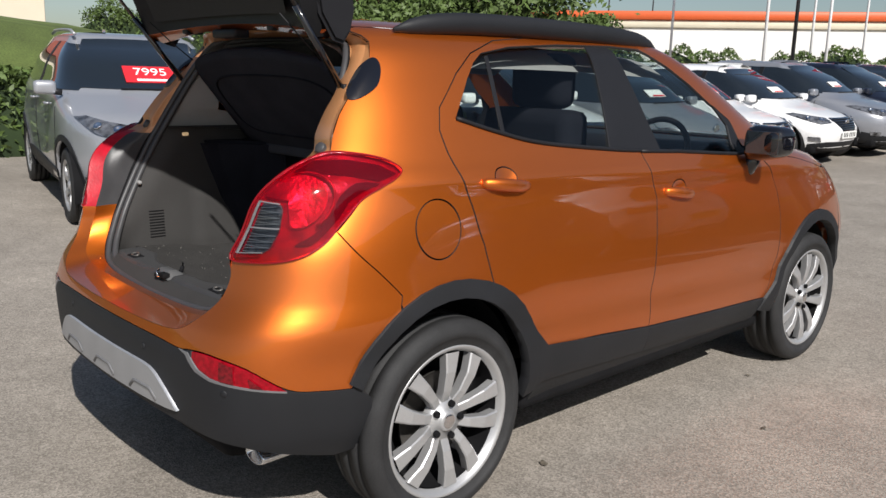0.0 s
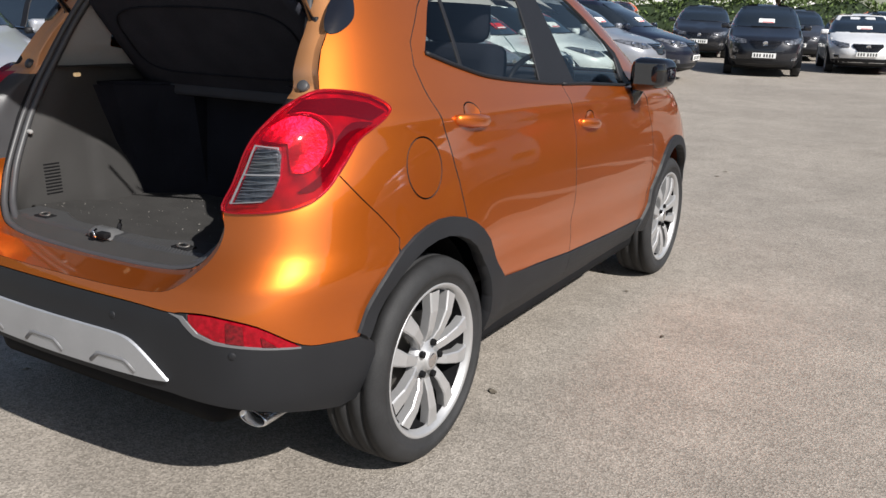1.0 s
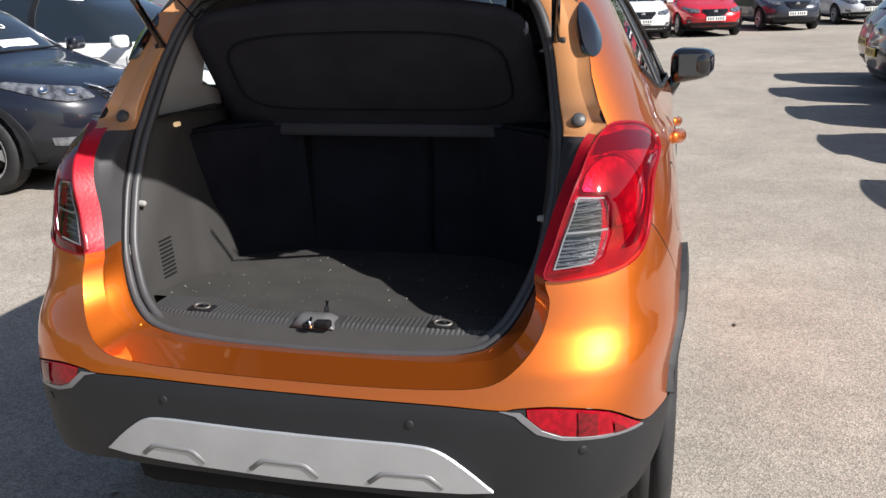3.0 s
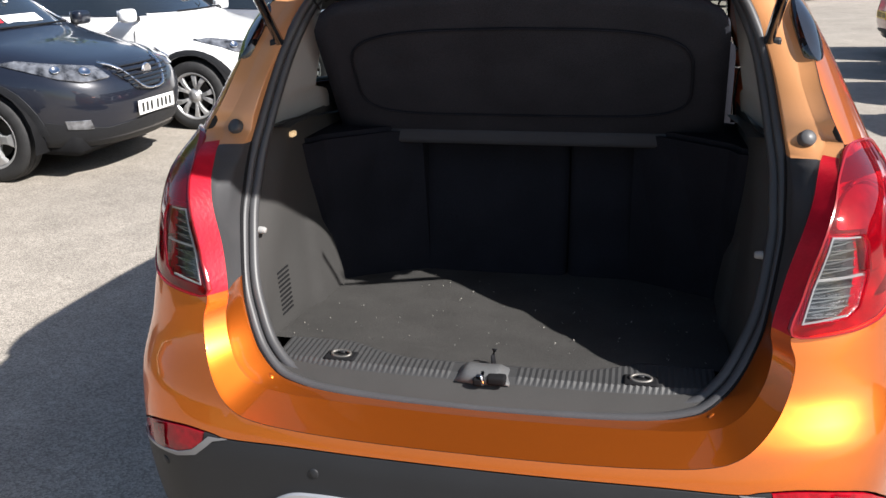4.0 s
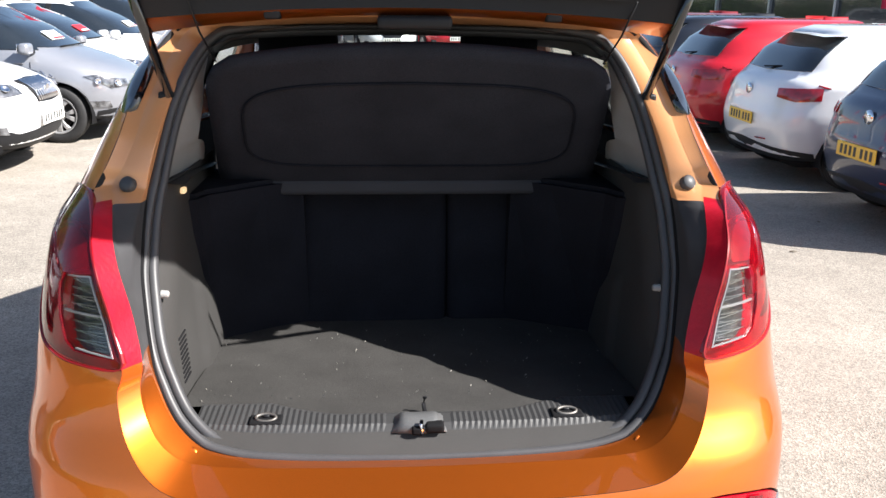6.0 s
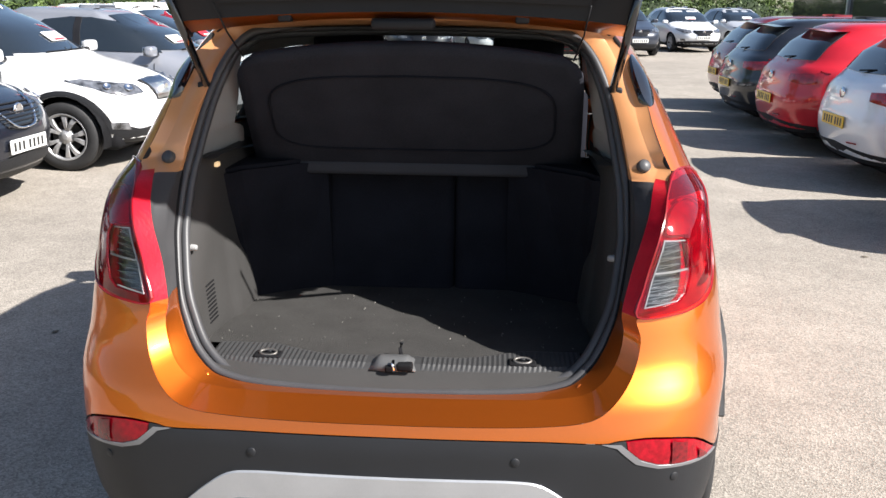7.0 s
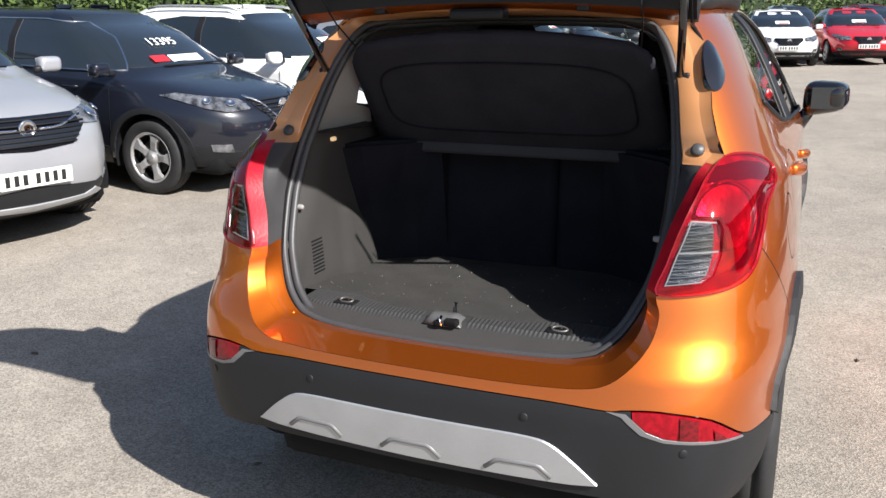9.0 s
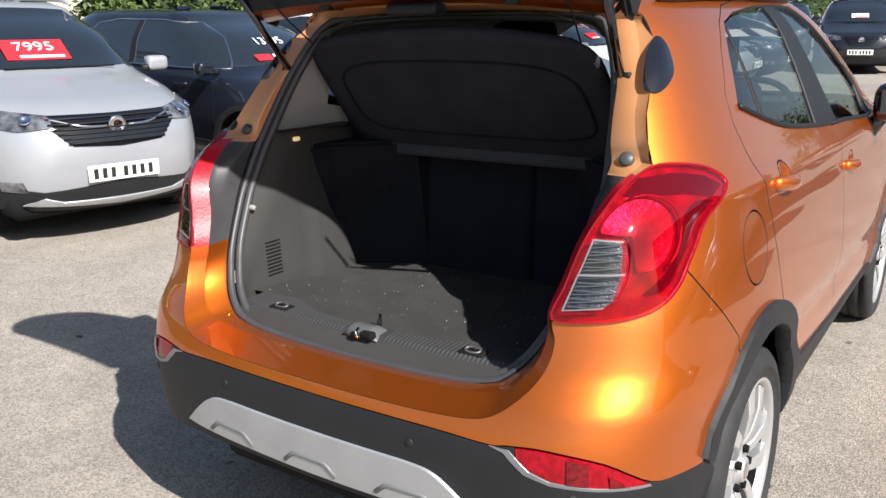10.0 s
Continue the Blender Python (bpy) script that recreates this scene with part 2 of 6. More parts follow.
def catmull(pts, closed=False, k=6):
    """A smooth line through the points."""
    p = np.array(pts, float)
    n = len(p)
    out = []
    for i in range(n if closed else n - 1):
        a, b, c, d = (p[(i + j) % n] if closed else p[min(max(i + j, 0), n - 1)] for j in (-1, 0, 1, 2))
        for s in range(k):
            t = s / k
            out.append(0.5 * (2 * b + (c - a) * t + (2 * a - 5 * b + 4 * c - d) * t * t + (3 * b - a - 3 * c + d) * t ** 3))
    if not closed:
        out.append(p[-1])
    return np.array(out)


def tube(points, radius, sides=8, closed=False, flat=1.0):
    """A tube along a line; flat squeezes it across."""
    p = np.array(points, float)
    n = len(p)
    verts, faces = [], []
    up = np.array((0.13, 0.21, 0.97))
    for i in range(n):
        d = (p[(i + 1) % n] - p[i - 1]) if closed else p[min(i + 1, n - 1)] - p[max(i - 1, 0)]
        d = d / (np.linalg.norm(d) + 1e-9)
        u = np.cross(d, up)
        u /= np.linalg.norm(u) + 1e-9
        w = np.cross(u, d)
        r = radius[i] if hasattr(radius, "__len__") else radius
        for s in range(sides):
            q = 2 * math.pi * s / sides
            verts.append(p[i] + r * (math.cos(q) * u + flat * math.sin(q) * w))
    for i in range(n if closed else n - 1):
        j = (i + 1) % n
        for s in range(sides):
            t = (s + 1) % sides
            faces.append((i * sides + s, i * sides + t, j * sides + t, j * sides + s))
    if not closed:
        faces.append(tuple(range(sides))[::-1])
        faces.append(tuple((n - 1) * sides + s for s in range(sides)))
    return mesh_of(verts, faces)


def grid_mesh(rows, closed=False):
    """A skin through rows of points of one length."""
    rows = [list(r) for r in rows]
    k = len(rows[0])
    verts = [v for r in rows for v in r]
    faces = []
    for i in range(len(rows) - 1):
        for j in range(k if closed else k - 1):
            q = (j + 1) % k
            faces.append((i * k + j, i * k + q, (i + 1) * k + q, (i + 1) * k + j))
    return mesh_of(verts, faces)


def prism(outline, axis, low, high, bevel=0.004):
    """A flat outline made solid along an axis."""
    bm = bmesh.new()

    def put(u, v, d):
        return {"x": (d, u, v), "y": (u, d, v), "z": (u, v, d)}[axis]

    a = [bm.verts.new(put(u, v, low)) for u, v in outline]
    b = [bm.verts.new(put(u, v, high)) for u, v in outline]
    n = len(a)
    bm.faces.new(a)
    bm.faces.new(b[::-1])
    for i in range(n):
        bm.faces.new((a[i], b[i], b[(i + 1) % n], a[(i + 1) % n]))
    bmesh.ops.recalc_face_normals(bm, faces=bm.faces)
    if bevel:
        caps = [e for e in bm.edges if any(len(f.verts) > 4 or f in (bm.faces[:2]) for f in e.link_faces)]
        bmesh.ops.bevel(bm, geom=caps, offset=bevel, segments=2, affect="EDGES")
    return bm


def text_mesh(body, size):
    """Flat letters in the built-in font, centred."""
    cu = bpy.data.curves.new("text", "FONT")
    cu.body, cu.size, cu.align_x, cu.align_y, cu.extrude = body, size, "CENTER", "CENTER", 0.0008
    ob = bpy.data.objects.new("text", cu)
    scene.collection.objects.link(ob)
    me = bpy.data.meshes.new_from_object(ob.evaluated_get(bpy.context.evaluated_depsgraph_get()))
    bpy.data.objects.remove(ob)
    return me



# ---- car skins ----
def pchip(xs, ys, x):
    """Monotone cubic through the rows."""
    xs, ys, x = np.asarray(xs, float), np.asarray(ys, float), np.asarray(x, float)
    h = np.diff(xs)
    d = np.diff(ys) / h
    m = np.zeros(len(xs))
    for i in range(1, len(xs) - 1):
        if d[i - 1] * d[i] > 0:
            w1, w2 = 2 * h[i] + h[i - 1], h[i] + 2 * h[i - 1]
            m[i] = (w1 + w2) / (w1 / d[i - 1] + w2 / d[i])
    m[0], m[-1] = d[0], d[-1]
    i = np.clip(np.searchsorted(xs, x) - 1, 0, len(h) - 1)
    t = np.clip((x - xs[i]) / h[i], 0, 1)
    return ((1 + 2 * t) * (1 - t) ** 2 * ys[i] + t * (1 - t) ** 2 * h[i] * m[i]
            + t * t * (3 - 2 * t) * ys[i + 1] + t * t * (t - 1) * h[i] * m[i + 1])


class Shell:
    """A car's outer skin: a stack of rounded plan outlines. Rows: v, z, rear y, front y, half width.
    a is the way along the outline from the middle of the rear, v the way up the skin."""

    def __init__(self, rows, mid, n=(7.0, 6.0), bow=(0.1, 0.1), flares=(), crease=(), shift=0.0):
        self.v, self.z, self.yr, self.yf, self.w = (np.array(c, float) for c in zip(*rows))
        self.mid, self.n, self.bow, self.flares, self.crease, self.shift = mid, n, bow, flares, crease, shift
        wr, lr, lf = max(self.w), mid - min(self.yr), max(self.yf) - mid
        out = []
        for k, length in ((n[0], lr), (n[1], lf)):
            c = np.linspace(0, 0.97, 900)
            s = np.linspace((1 - 0.97 ** k) ** (1 / k), 0, 900)[1:]
            cx = np.concatenate([c, (1 - s ** k) ** (1 / k)])
            cy = np.concatenate([(1 - c ** k) ** (1 / k), s])
            a = np.concatenate([[0], np.cumsum(np.hypot(np.diff(cx) * wr, np.diff(cy) * length))])
            out.append((a, cx, cy))
        (self.ar, self.cxr, self.cyr), (self.af, self.cxf, self.cyf) = out
        self.half_in, self.end_in = self.ar[-1], self.ar[-1] + self.af[-1]
        self.half, self.end = self.half_in - shift, self.end_in - shift

    def level(self, v):
        return tuple(pchip(self.v, c, v) for c in (self.z, self.yr, self.yf, self.w))

    def at(self, a, v):
        a, v = np.broadcast_arrays(np.asarray(a, float), np.asarray(v, float))
        z, yr, yf, w = self.level(v)
        a = a + self.shift * np.clip((a - 0.55) / 0.45, 0, 1)
        rear = a <= self.half_in
        b = self.end_in - a
        cx = np.where(rear, np.interp(a, self.ar, self.cxr), np.interp(b, self.af, self.cxf))
        cy = np.where(rear, np.interp(a, self.ar, self.cyr), np.interp(b, self.af, self.cyf))
        x = w * cx
        y = np.where(rear, self.mid - (self.mid - yr) * cy + self.bow[0] * x * x * cy, self.mid + (yf - self.mid) * cy - self.bow[1] * x * x * cy)
        side = cx ** 6
        for yc, zc, r, wide, out in self.flares:
            far = np.hypot(y - yc, z - zc)
            x = x + side * out * np.exp(-((far - r) / wide) ** 2)
        for z0, z1, y0, y1, wide, out in self.crease:
            k = np.clip((y - y0) / (y1 - y0), 0, 1)
            line = z0 + (z1 - z0) * k
            x = x + side * out * np.exp(-((z - line) / wide) ** 2)
        return np.stack([x, y, z], -1)

    def normal(self, a, v):
        e = 0.002
        da = self.at(np.asarray(a) + e, v) - self.at(np.maximum(np.asarray(a) - e, 0), v)
        dv = self.at(a, np.asarray(v) + e) - self.at(a, np.asarray(v) - e)
        n = np.cross(da, dv)
        return n / (np.linalg.norm(n, axis=-1, keepdims=True) + 1e-12)

    def vz(self, z):
        """The v at which the lower skin has the height z."""
        vs = np.linspace(self.v[0], self.v[-1], 600)
        return np.interp(z, pchip(self.v, self.z, vs), vs)

    def side(self, y, z):
        v = self.vz(z)
        _, yr, yf, w = self.level(v)
        if y <= self.mid:
            a = np.linspace(0, self.half, 800)
        else:
            a = np.linspace(self.half, self.end, 800)
        ys = self.at(a, v)[:, 1]
        return float(np.interp(y, ys, a)), float(v)

    def rear(self, x, z):
        v = self.vz(z)
        a = np.linspace(0, self.half, 800)
        return float(np.interp(x, self.at(a, v)[:, 0], a)), float(v)

    def front(self, x, z):
        v = self.vz(z)
        a = np.linspace(self.end, self.half, 800)
        return float(np.interp(x, self.at(a, v)[:, 0], a)), float(v)


def inside(poly, pts):
    """Which points lie in a polygon."""
    poly, pts = np.asarray(poly), np.asarray(pts)
    x, y = pts[:, 0], pts[:, 1]
    hit = np.zeros(len(pts), bool)
    for (x0, y0), (x1, y1) in zip(poly, np.roll(poly, -1, 0)):
        cross = (y0 > y) != (y1 > y)
        hit ^= cross & (x < (x1 - x0) * (y - y0) / (y1 - y0 + 1e-12) + x0)
    return hit


def resample(poly, step):
    out = []
    poly = np.asarray(poly, float)
    for p, q in zip(poly, np.roll(poly, -1, 0)):
        n = max(1, math.ceil(np.hypot(*(q - p)) / step))
        out += [p + (q - p) * i / n for i in range(n)]
    return np.array(out)


def shrink(poly, gap):
    """The outline moved inwards, but for its points on the car's middle line."""
    p = np.asarray(poly, float)
    area = 0.5 * np.sum(p[:, 0] * np.roll(p[:, 1], -1) - np.roll(p[:, 0], -1) * p[:, 1])
    e = np.roll(p, -1, 0) - p
    n = np.stack([-e[:, 1], e[:, 0]], 1) / (np.linalg.norm(e, axis=1, keepdims=True) + 1e-9) * np.sign(area)
    m = n + np.roll(n, 1, 0)
    m /= np.maximum(np.linalg.norm(m, axis=1, keepdims=True), 0.5)
    return np.where(p[:, :1] < 1e-6, p + m * gap * [0, 1], p + m * gap)


def skin(shell, outline, holes=(), step=0.04, off=0.0, rim=0.012, gap=0.0018, both=False, left=False, bulge=0.0):
    """A panel of a shell: the outline in (a, v) filled with triangles, with edges turned in.
    both: the panel crosses the middle, so its mirror image belongs to it; left: the mirror image alone."""
    from mathutils.geometry import delaunay_2d_cdt
    end = shell.end - 1e-6
    loops = [resample(shrink(outline, gap), step)] + [resample(shrink(h, -gap), step) for h in holes]
    pts, edges = [], []
    for lp in loops:
        k = len(pts)
        pts += [tuple(p) for p in lp]
        edges += [(k + i, k + (i + 1) % len(lp)) for i in range(len(lp))]
    border = np.array(pts)
    lo, hi = loops[0].min(0), loops[0].max(0)
    gx, gy = np.meshgrid(np.arange(lo[0], hi[0], step), np.arange(lo[1], hi[1], step))
    gx = gx + (np.arange(gx.shape[0]) % 2)[:, None] * step / 2
    g = np.stack([gx.ravel(), gy.ravel()], 1)
    ok = inside(loops[0], g)
    for h in loops[1:]:
        ok &= ~inside(h, g)
    g = g[ok]
    if len(g):
        near = np.full(len(g), 9.0)
        for c in border:
            near = np.minimum(near, np.hypot(g[:, 0] - c[0], g[:, 1] - c[1]))
        g = g[near > 0.5 * step]
    res = delaunay_2d_cdt([Vector(p) for p in pts] + [Vector(p) for p in g], edges, [], 0, 1e-6)
    uv = np.array([tuple(v) for v in res[0]])
    tri = np.array([f for f in res[2]])
    mid = uv[tri].mean(1)
    ok = inside(loops[0], mid)
    for h in loops[1:]:
        ok &= ~inside(h, mid)
    tri = tri[ok]
    nor = shell.normal(uv[:, 0], uv[:, 1])
    pos = shell.at(uv[:, 0], uv[:, 1])
    lift = np.full(len(uv), off)
    if bulge:
        far = np.full(len(uv), 9.0)
        for c in resample(loops[0], step / 3):
            far = np.minimum(far, np.hypot(uv[:, 0] - c[0], uv[:, 1] - c[1]))
        lift = lift + bulge * (1 - np.exp(-(far / 0.045) ** 1.3))
    pos = pos + nor * lift[:, None]
    face = np.cross(pos[tri[:, 1]] - pos[tri[:, 0]], pos[tri[:, 2]] - pos[tri[:, 0]])
    e1, e2 = uv[tri[:, 1]] - uv[tri[:, 0]], uv[tri[:, 2]] - uv[tri[:, 0]]
    turn = e1[:, 0] * e2[:, 1] - e1[:, 1] * e2[:, 0]
    flip = turn < 0
    tri[flip] = tri[flip][:, ::-1]
    face[flip] *= -1
    tri = tri[np.abs(turn) > 1e-9]
    face = face[np.abs(turn) > 1e-9]
    if (face * nor[tri].sum(1)).sum() < 0:
        tri = tri[:, ::-1].copy()
    if bulge:
        acc = np.zeros_like(nor)
        face = np.cross(pos[tri[:, 1]] - pos[tri[:, 0]], pos[tri[:, 2]] - pos[tri[:, 0]])
        for j in range(3):
            np.add.at(acc, tri[:, j], face)
        nor = acc / (np.linalg.norm(acc, axis=1, keepdims=True) + 1e-12)
    verts, normals, faces = list(pos), list(nor), [tuple(t) for t in tri]
    if rim:
        count = {}
        for t in tri:
            for e in ((t[0], t[1]), (t[1], t[2]), (t[2], t[0])):
                count[e] = 1
        for i, j in [e for e in count if (e[1], e[0]) not in count]:
            if uv[i, 0] < 1e-5 and uv[j, 0] < 1e-5 or uv[i, 0] > end - 0.001 and uv[j, 0] > end - 0.001:
                continue
            side = np.cross(pos[j] - pos[i], nor[i])
            side /= np.linalg.norm(side) + 1e-9
            k = len(verts)
            verts += [pos[i], pos[j], pos[j] - nor[j] * rim, pos[i] - nor[i] * rim]
            soft = [0.5 * (side + nor[i]), 0.5 * (side + nor[j]), side, side]
            normals += [s / (np.linalg.norm(s) + 1e-9) for s in soft]
            faces.append((k, k + 3, k + 2, k + 1))
    verts, normals = np.array(verts), np.array(normals)
    flipv = np.array([-1, 1, 1])
    turned_in = np.array([len(f) == 4 for f in faces], np.int32)
    if left:
        me = mesh_of(verts * flipv, [f[::-1] for f in faces], normals * flipv)
    elif both:
        n = len(verts)
        me = mesh_of(np.concatenate([verts, verts * flipv]), faces + [tuple(n + i for i in f[::-1]) for f in faces], np.concatenate([normals, normals * flipv]))
        turned_in = np.concatenate([turned_in, turned_in])
    else:
        me = mesh_of(verts, faces, normals)
    me.polygons.foreach_set("material_index", turned_in)
    return me


def pair(name, shell, outline, material, parent, label="", **more):
    """A panel on the right flank and its mirror image on the left; returns both."""
    return [part(name, skin(shell, outline, left=k, **more), material, parent, label) for k in (False, True)]


def arch(shell, yc, zc, r, d0, d1, n=16, sy=1.0):
    """Points of a wheel arch on the flank, by degrees from the rear over the top."""
    return [shell.side(yc - sy * r * math.cos(radians(d)), zc + r * math.sin(radians(d))) for d in np.linspace(d0, d1, n)]


# ---- wheels ----
def wheel(style, radius, rim_r, width, side):
    """An upright wheel at the origin with its face towards +x: tyre, rim, spokes, bolts and cap, brake disc."""
    w, R, r = width / 2, radius, rim_r
    lip = [(0.80 * w, r - 0.016), (0.90 * w, r + 0.004), (0.925 * w, r + 0.002), (0.92 * w, r - 0.004), (0.86 * w, r - 0.012), (0.70 * w, r - 0.022)]
    root = part("wheel", lathe(lip, 64 if style == "near" else 36), ALLOY, None)
    s = [(-w * 0.8, r - 0.012), (-w * 0.97, r + 0.01), (-w, r + 0.45 * (R - r)), (-w * 0.93, R - 0.022), (-w * 0.8, R - 0.006)]
    tread = []
    for c in (-0.5, 0.0, 0.5) if style != "far" else ():
        tread += [(c * w - 0.006, R), (c * w - 0.004, R - 0.008), (c * w + 0.004, R - 0.008), (c * w + 0.006, R)]
    wall = [(0.8 * w, R - 0.006), (0.93 * w, R - 0.022), (w, r + 0.55 * (R - r)), (w * 1.0, r + 0.35 * (R - r)), (w * 0.985, r + 0.03), (w * 0.93, r + 0.008), (w * 0.82, r - 0.012)]
    part("tyre", lathe(s + tread + wall, 64 if style == "near" else 36), TYRE, root)
    part("brake_disc", lathe([(0.1 * w, 0.0), (0.1 * w, 0.15), (0.02, 0.15)], 32), DULL, root)
    # alloy barrel coloured near black for the shade behind the spokes
    part("shaded_barrel", lathe([(-0.35 * w, 0.0), (-0.35 * w, r - 0.05), (0.0, r - 0.034), (0.71 * w, r - 0.0255)], 32), UNDER, root)
    count, twin, wide = {"near": (5, 0.27, 0.046), "five": (5, 0.0, 0.085), "ten": (5, 0.30, 0.042), "far": (5, 0.28, 0.045)}[style]
    face = 0.86 * w
    spin = math.pi / 2 - 0.30
    for i in range(count):
        for q in ((-1, 1) if twin else (0,)):
            a0 = 2 * math.pi * i / count + spin + (q * (0.36 if style == "near" else 0.12) if twin else 0)
            a1 = 2 * math.pi * i / count + spin + q * twin * 0.9
            bm = bmesh.new()
            rows = []
            for k, t in enumerate((0.0, 0.3, 0.65, 1.0)):
                rad, ang = 0.05 + (r - 0.022 - 0.05) * t, a0 + (a1 - a0) * t
                half = wide * (0.34 + 0.30 * t * t) if twin else wide * (0.55 - 0.30 * math.sin(math.pi * t) + 0.14 * t)
                out = face - 0.020 * (1 - t) ** 2 - 0.004 + (0.010 * math.sin(math.pi * t))
                c, sn = math.cos(ang), math.sin(ang)
                rows.append([bm.verts.new((out + dx, rad * c - sn * off, rad * sn + c * off)) for dx, off in ((-0.034, half), (-0.004, half), (0.0, 0.80 * half), (0.0, -0.80 * half), (-0.004, -half), (-0.034, -half))])
            for p0, p1 in zip(rows, rows[1:]):
                for j in range(5):
                    bm.faces.new((p0[j], p0[j + 1], p1[j + 1], p1[j]))
            bmesh.ops.recalc_face_normals(bm, faces=bm.faces)
            part("spoke", bm, ALLOY, root)
    part("hub", lathe([(face - 0.05, 0.078), (face - 0.030, 0.074), (face - 0.018, 0.064), (face - 0.014, 0.036), (face - 0.004, 0.034), (face - 0.001, 0.028), (face - 0.001, 0.0)], 32), ALLOY, root)
    if style == "near":
        part("cap_badge", lathe([(face, 0.024), (face + 0.0015, 0.021), (face + 0.0015, 0.0)], 24), CHROME, root)
        for i in range(5):
            q = 2 * math.pi * i / 5 + spin
            bm = bmesh.new()
            bmesh.ops.create_cone(bm, cap_ends=True, segments=10, radius1=0.012, radius2=0.011, depth=0.012, matrix=Matrix.Translation((face - 0.009, 0.057 * math.cos(q), 0.057 * math.sin(q))) @ Matrix.Rotation(math.pi / 2, 4, "Y"))
            part("wheel_bolt", bm, UNDER, root)
    return root


WHEEL_KINDS = {}


def put_wheel(style, radius, rim_r, width, car, x, y):
    """Adds a wheel of a kind to a car, at the side of x."""
    key = (style, radius, rim_r, width)
    m = pose(x, y, radius, 0, 0, 180 if x < 0 else 0)
    if key not in WHEEL_KINDS:
        WHEEL_KINDS[key] = ob = wheel(style, radius, rim_r, width, 1)
    else:
        ob = copy_thing(WHEEL_KINDS[key], Matrix())
    ob.parent = car
    ob.matrix_parent_inverse = Matrix()
    ob.matrix_local = m
    return ob


# ---- the orange car ----
MK_ROWS = [
    (0.20, 0.20, 0.20, 4.10, 0.74), (0.30, 0.30, 0.09, 4.16, 0.82), (0.42, 0.42, 0.045, 4.20, 0.868), (0.60, 0.60, 0.035, 4.21, 0.886),
    (0.70, 0.70, 0.06, 4.18, 0.890), (0.80, 0.80, 0.125, 4.13, 0.885), (0.92, 0.92, 0.165, 4.02, 0.874), (1.02, 1.02, 0.225, 3.86, 0.860),
    (1.10, 1.10, 0.275, 3.60, 0.842), (1.16, 1.16, 0.315, 3.25, 0.817), (1.25, 1.25, 0.375, 3.07, 0.775), (1.40, 1.40, 0.475, 2.78, 0.70),
    (1.52, 1.52, 0.565, 2.52, 0.625), (1.60, 1.575, 0.62, 2.36, 0.56), (1.72, 1.605, 0.72, 2.25, 0.44), (2.0, 1.625, 1.0, 2.0, 0.15),
]
MK = Shell(MK_ROWS, 2.1, (8.0, 6.0), (0.10, 0.12), flares=((0.80, 0.34, 0.40, 0.10, 0.008), (3.355, 0.34, 0.40, 0.10, 0.010)), shift=0.0416,
           crease=((1.125, 1.045, 0.6, 3.2, 0.035, 0.010), (0.62, 0.56, 1.2, 2.9, 0.06, -0.010)))
class LampShell(Shell):
    """The same skin, swelling rearwards where the tail lamps stand proud of the body."""

    def at(self, a, v):
        p = super().at(a, v)
        k = np.clip((np.asarray(a, float) - 0.68) / 0.27, 0, 1)
        p[..., 1] -= 0.066 * np.exp(-((p[..., 2] - 1.10) / 0.11) ** 2) * (1 - k * k * (3 - 2 * k))
        return p


LS = LampShell(MK_ROWS, 2.1, (8.0, 6.0), (0.10, 0.12), flares=MK.flares, shift=0.0416, crease=MK.crease)
LAMP_LINE = [(1.003, 1.148), (0.982, 1.168), (0.925, 1.189), (0.848, 1.203), (0.770, 1.204), (0.710, 1.167), (0.672, 1.12), (0.648, 1.08), (0.624, 1.03), (0.602, 0.97), (0.583, 0.902), (0.672, 0.900), (0.735, 0.908), (0.782, 0.921), (0.815, 0.941), (0.840, 0.968), (0.857, 1.002), (0.878, 1.038), (0.893, 1.068), (0.913, 1.089), (0.948, 1.110), (0.982, 1.128)]
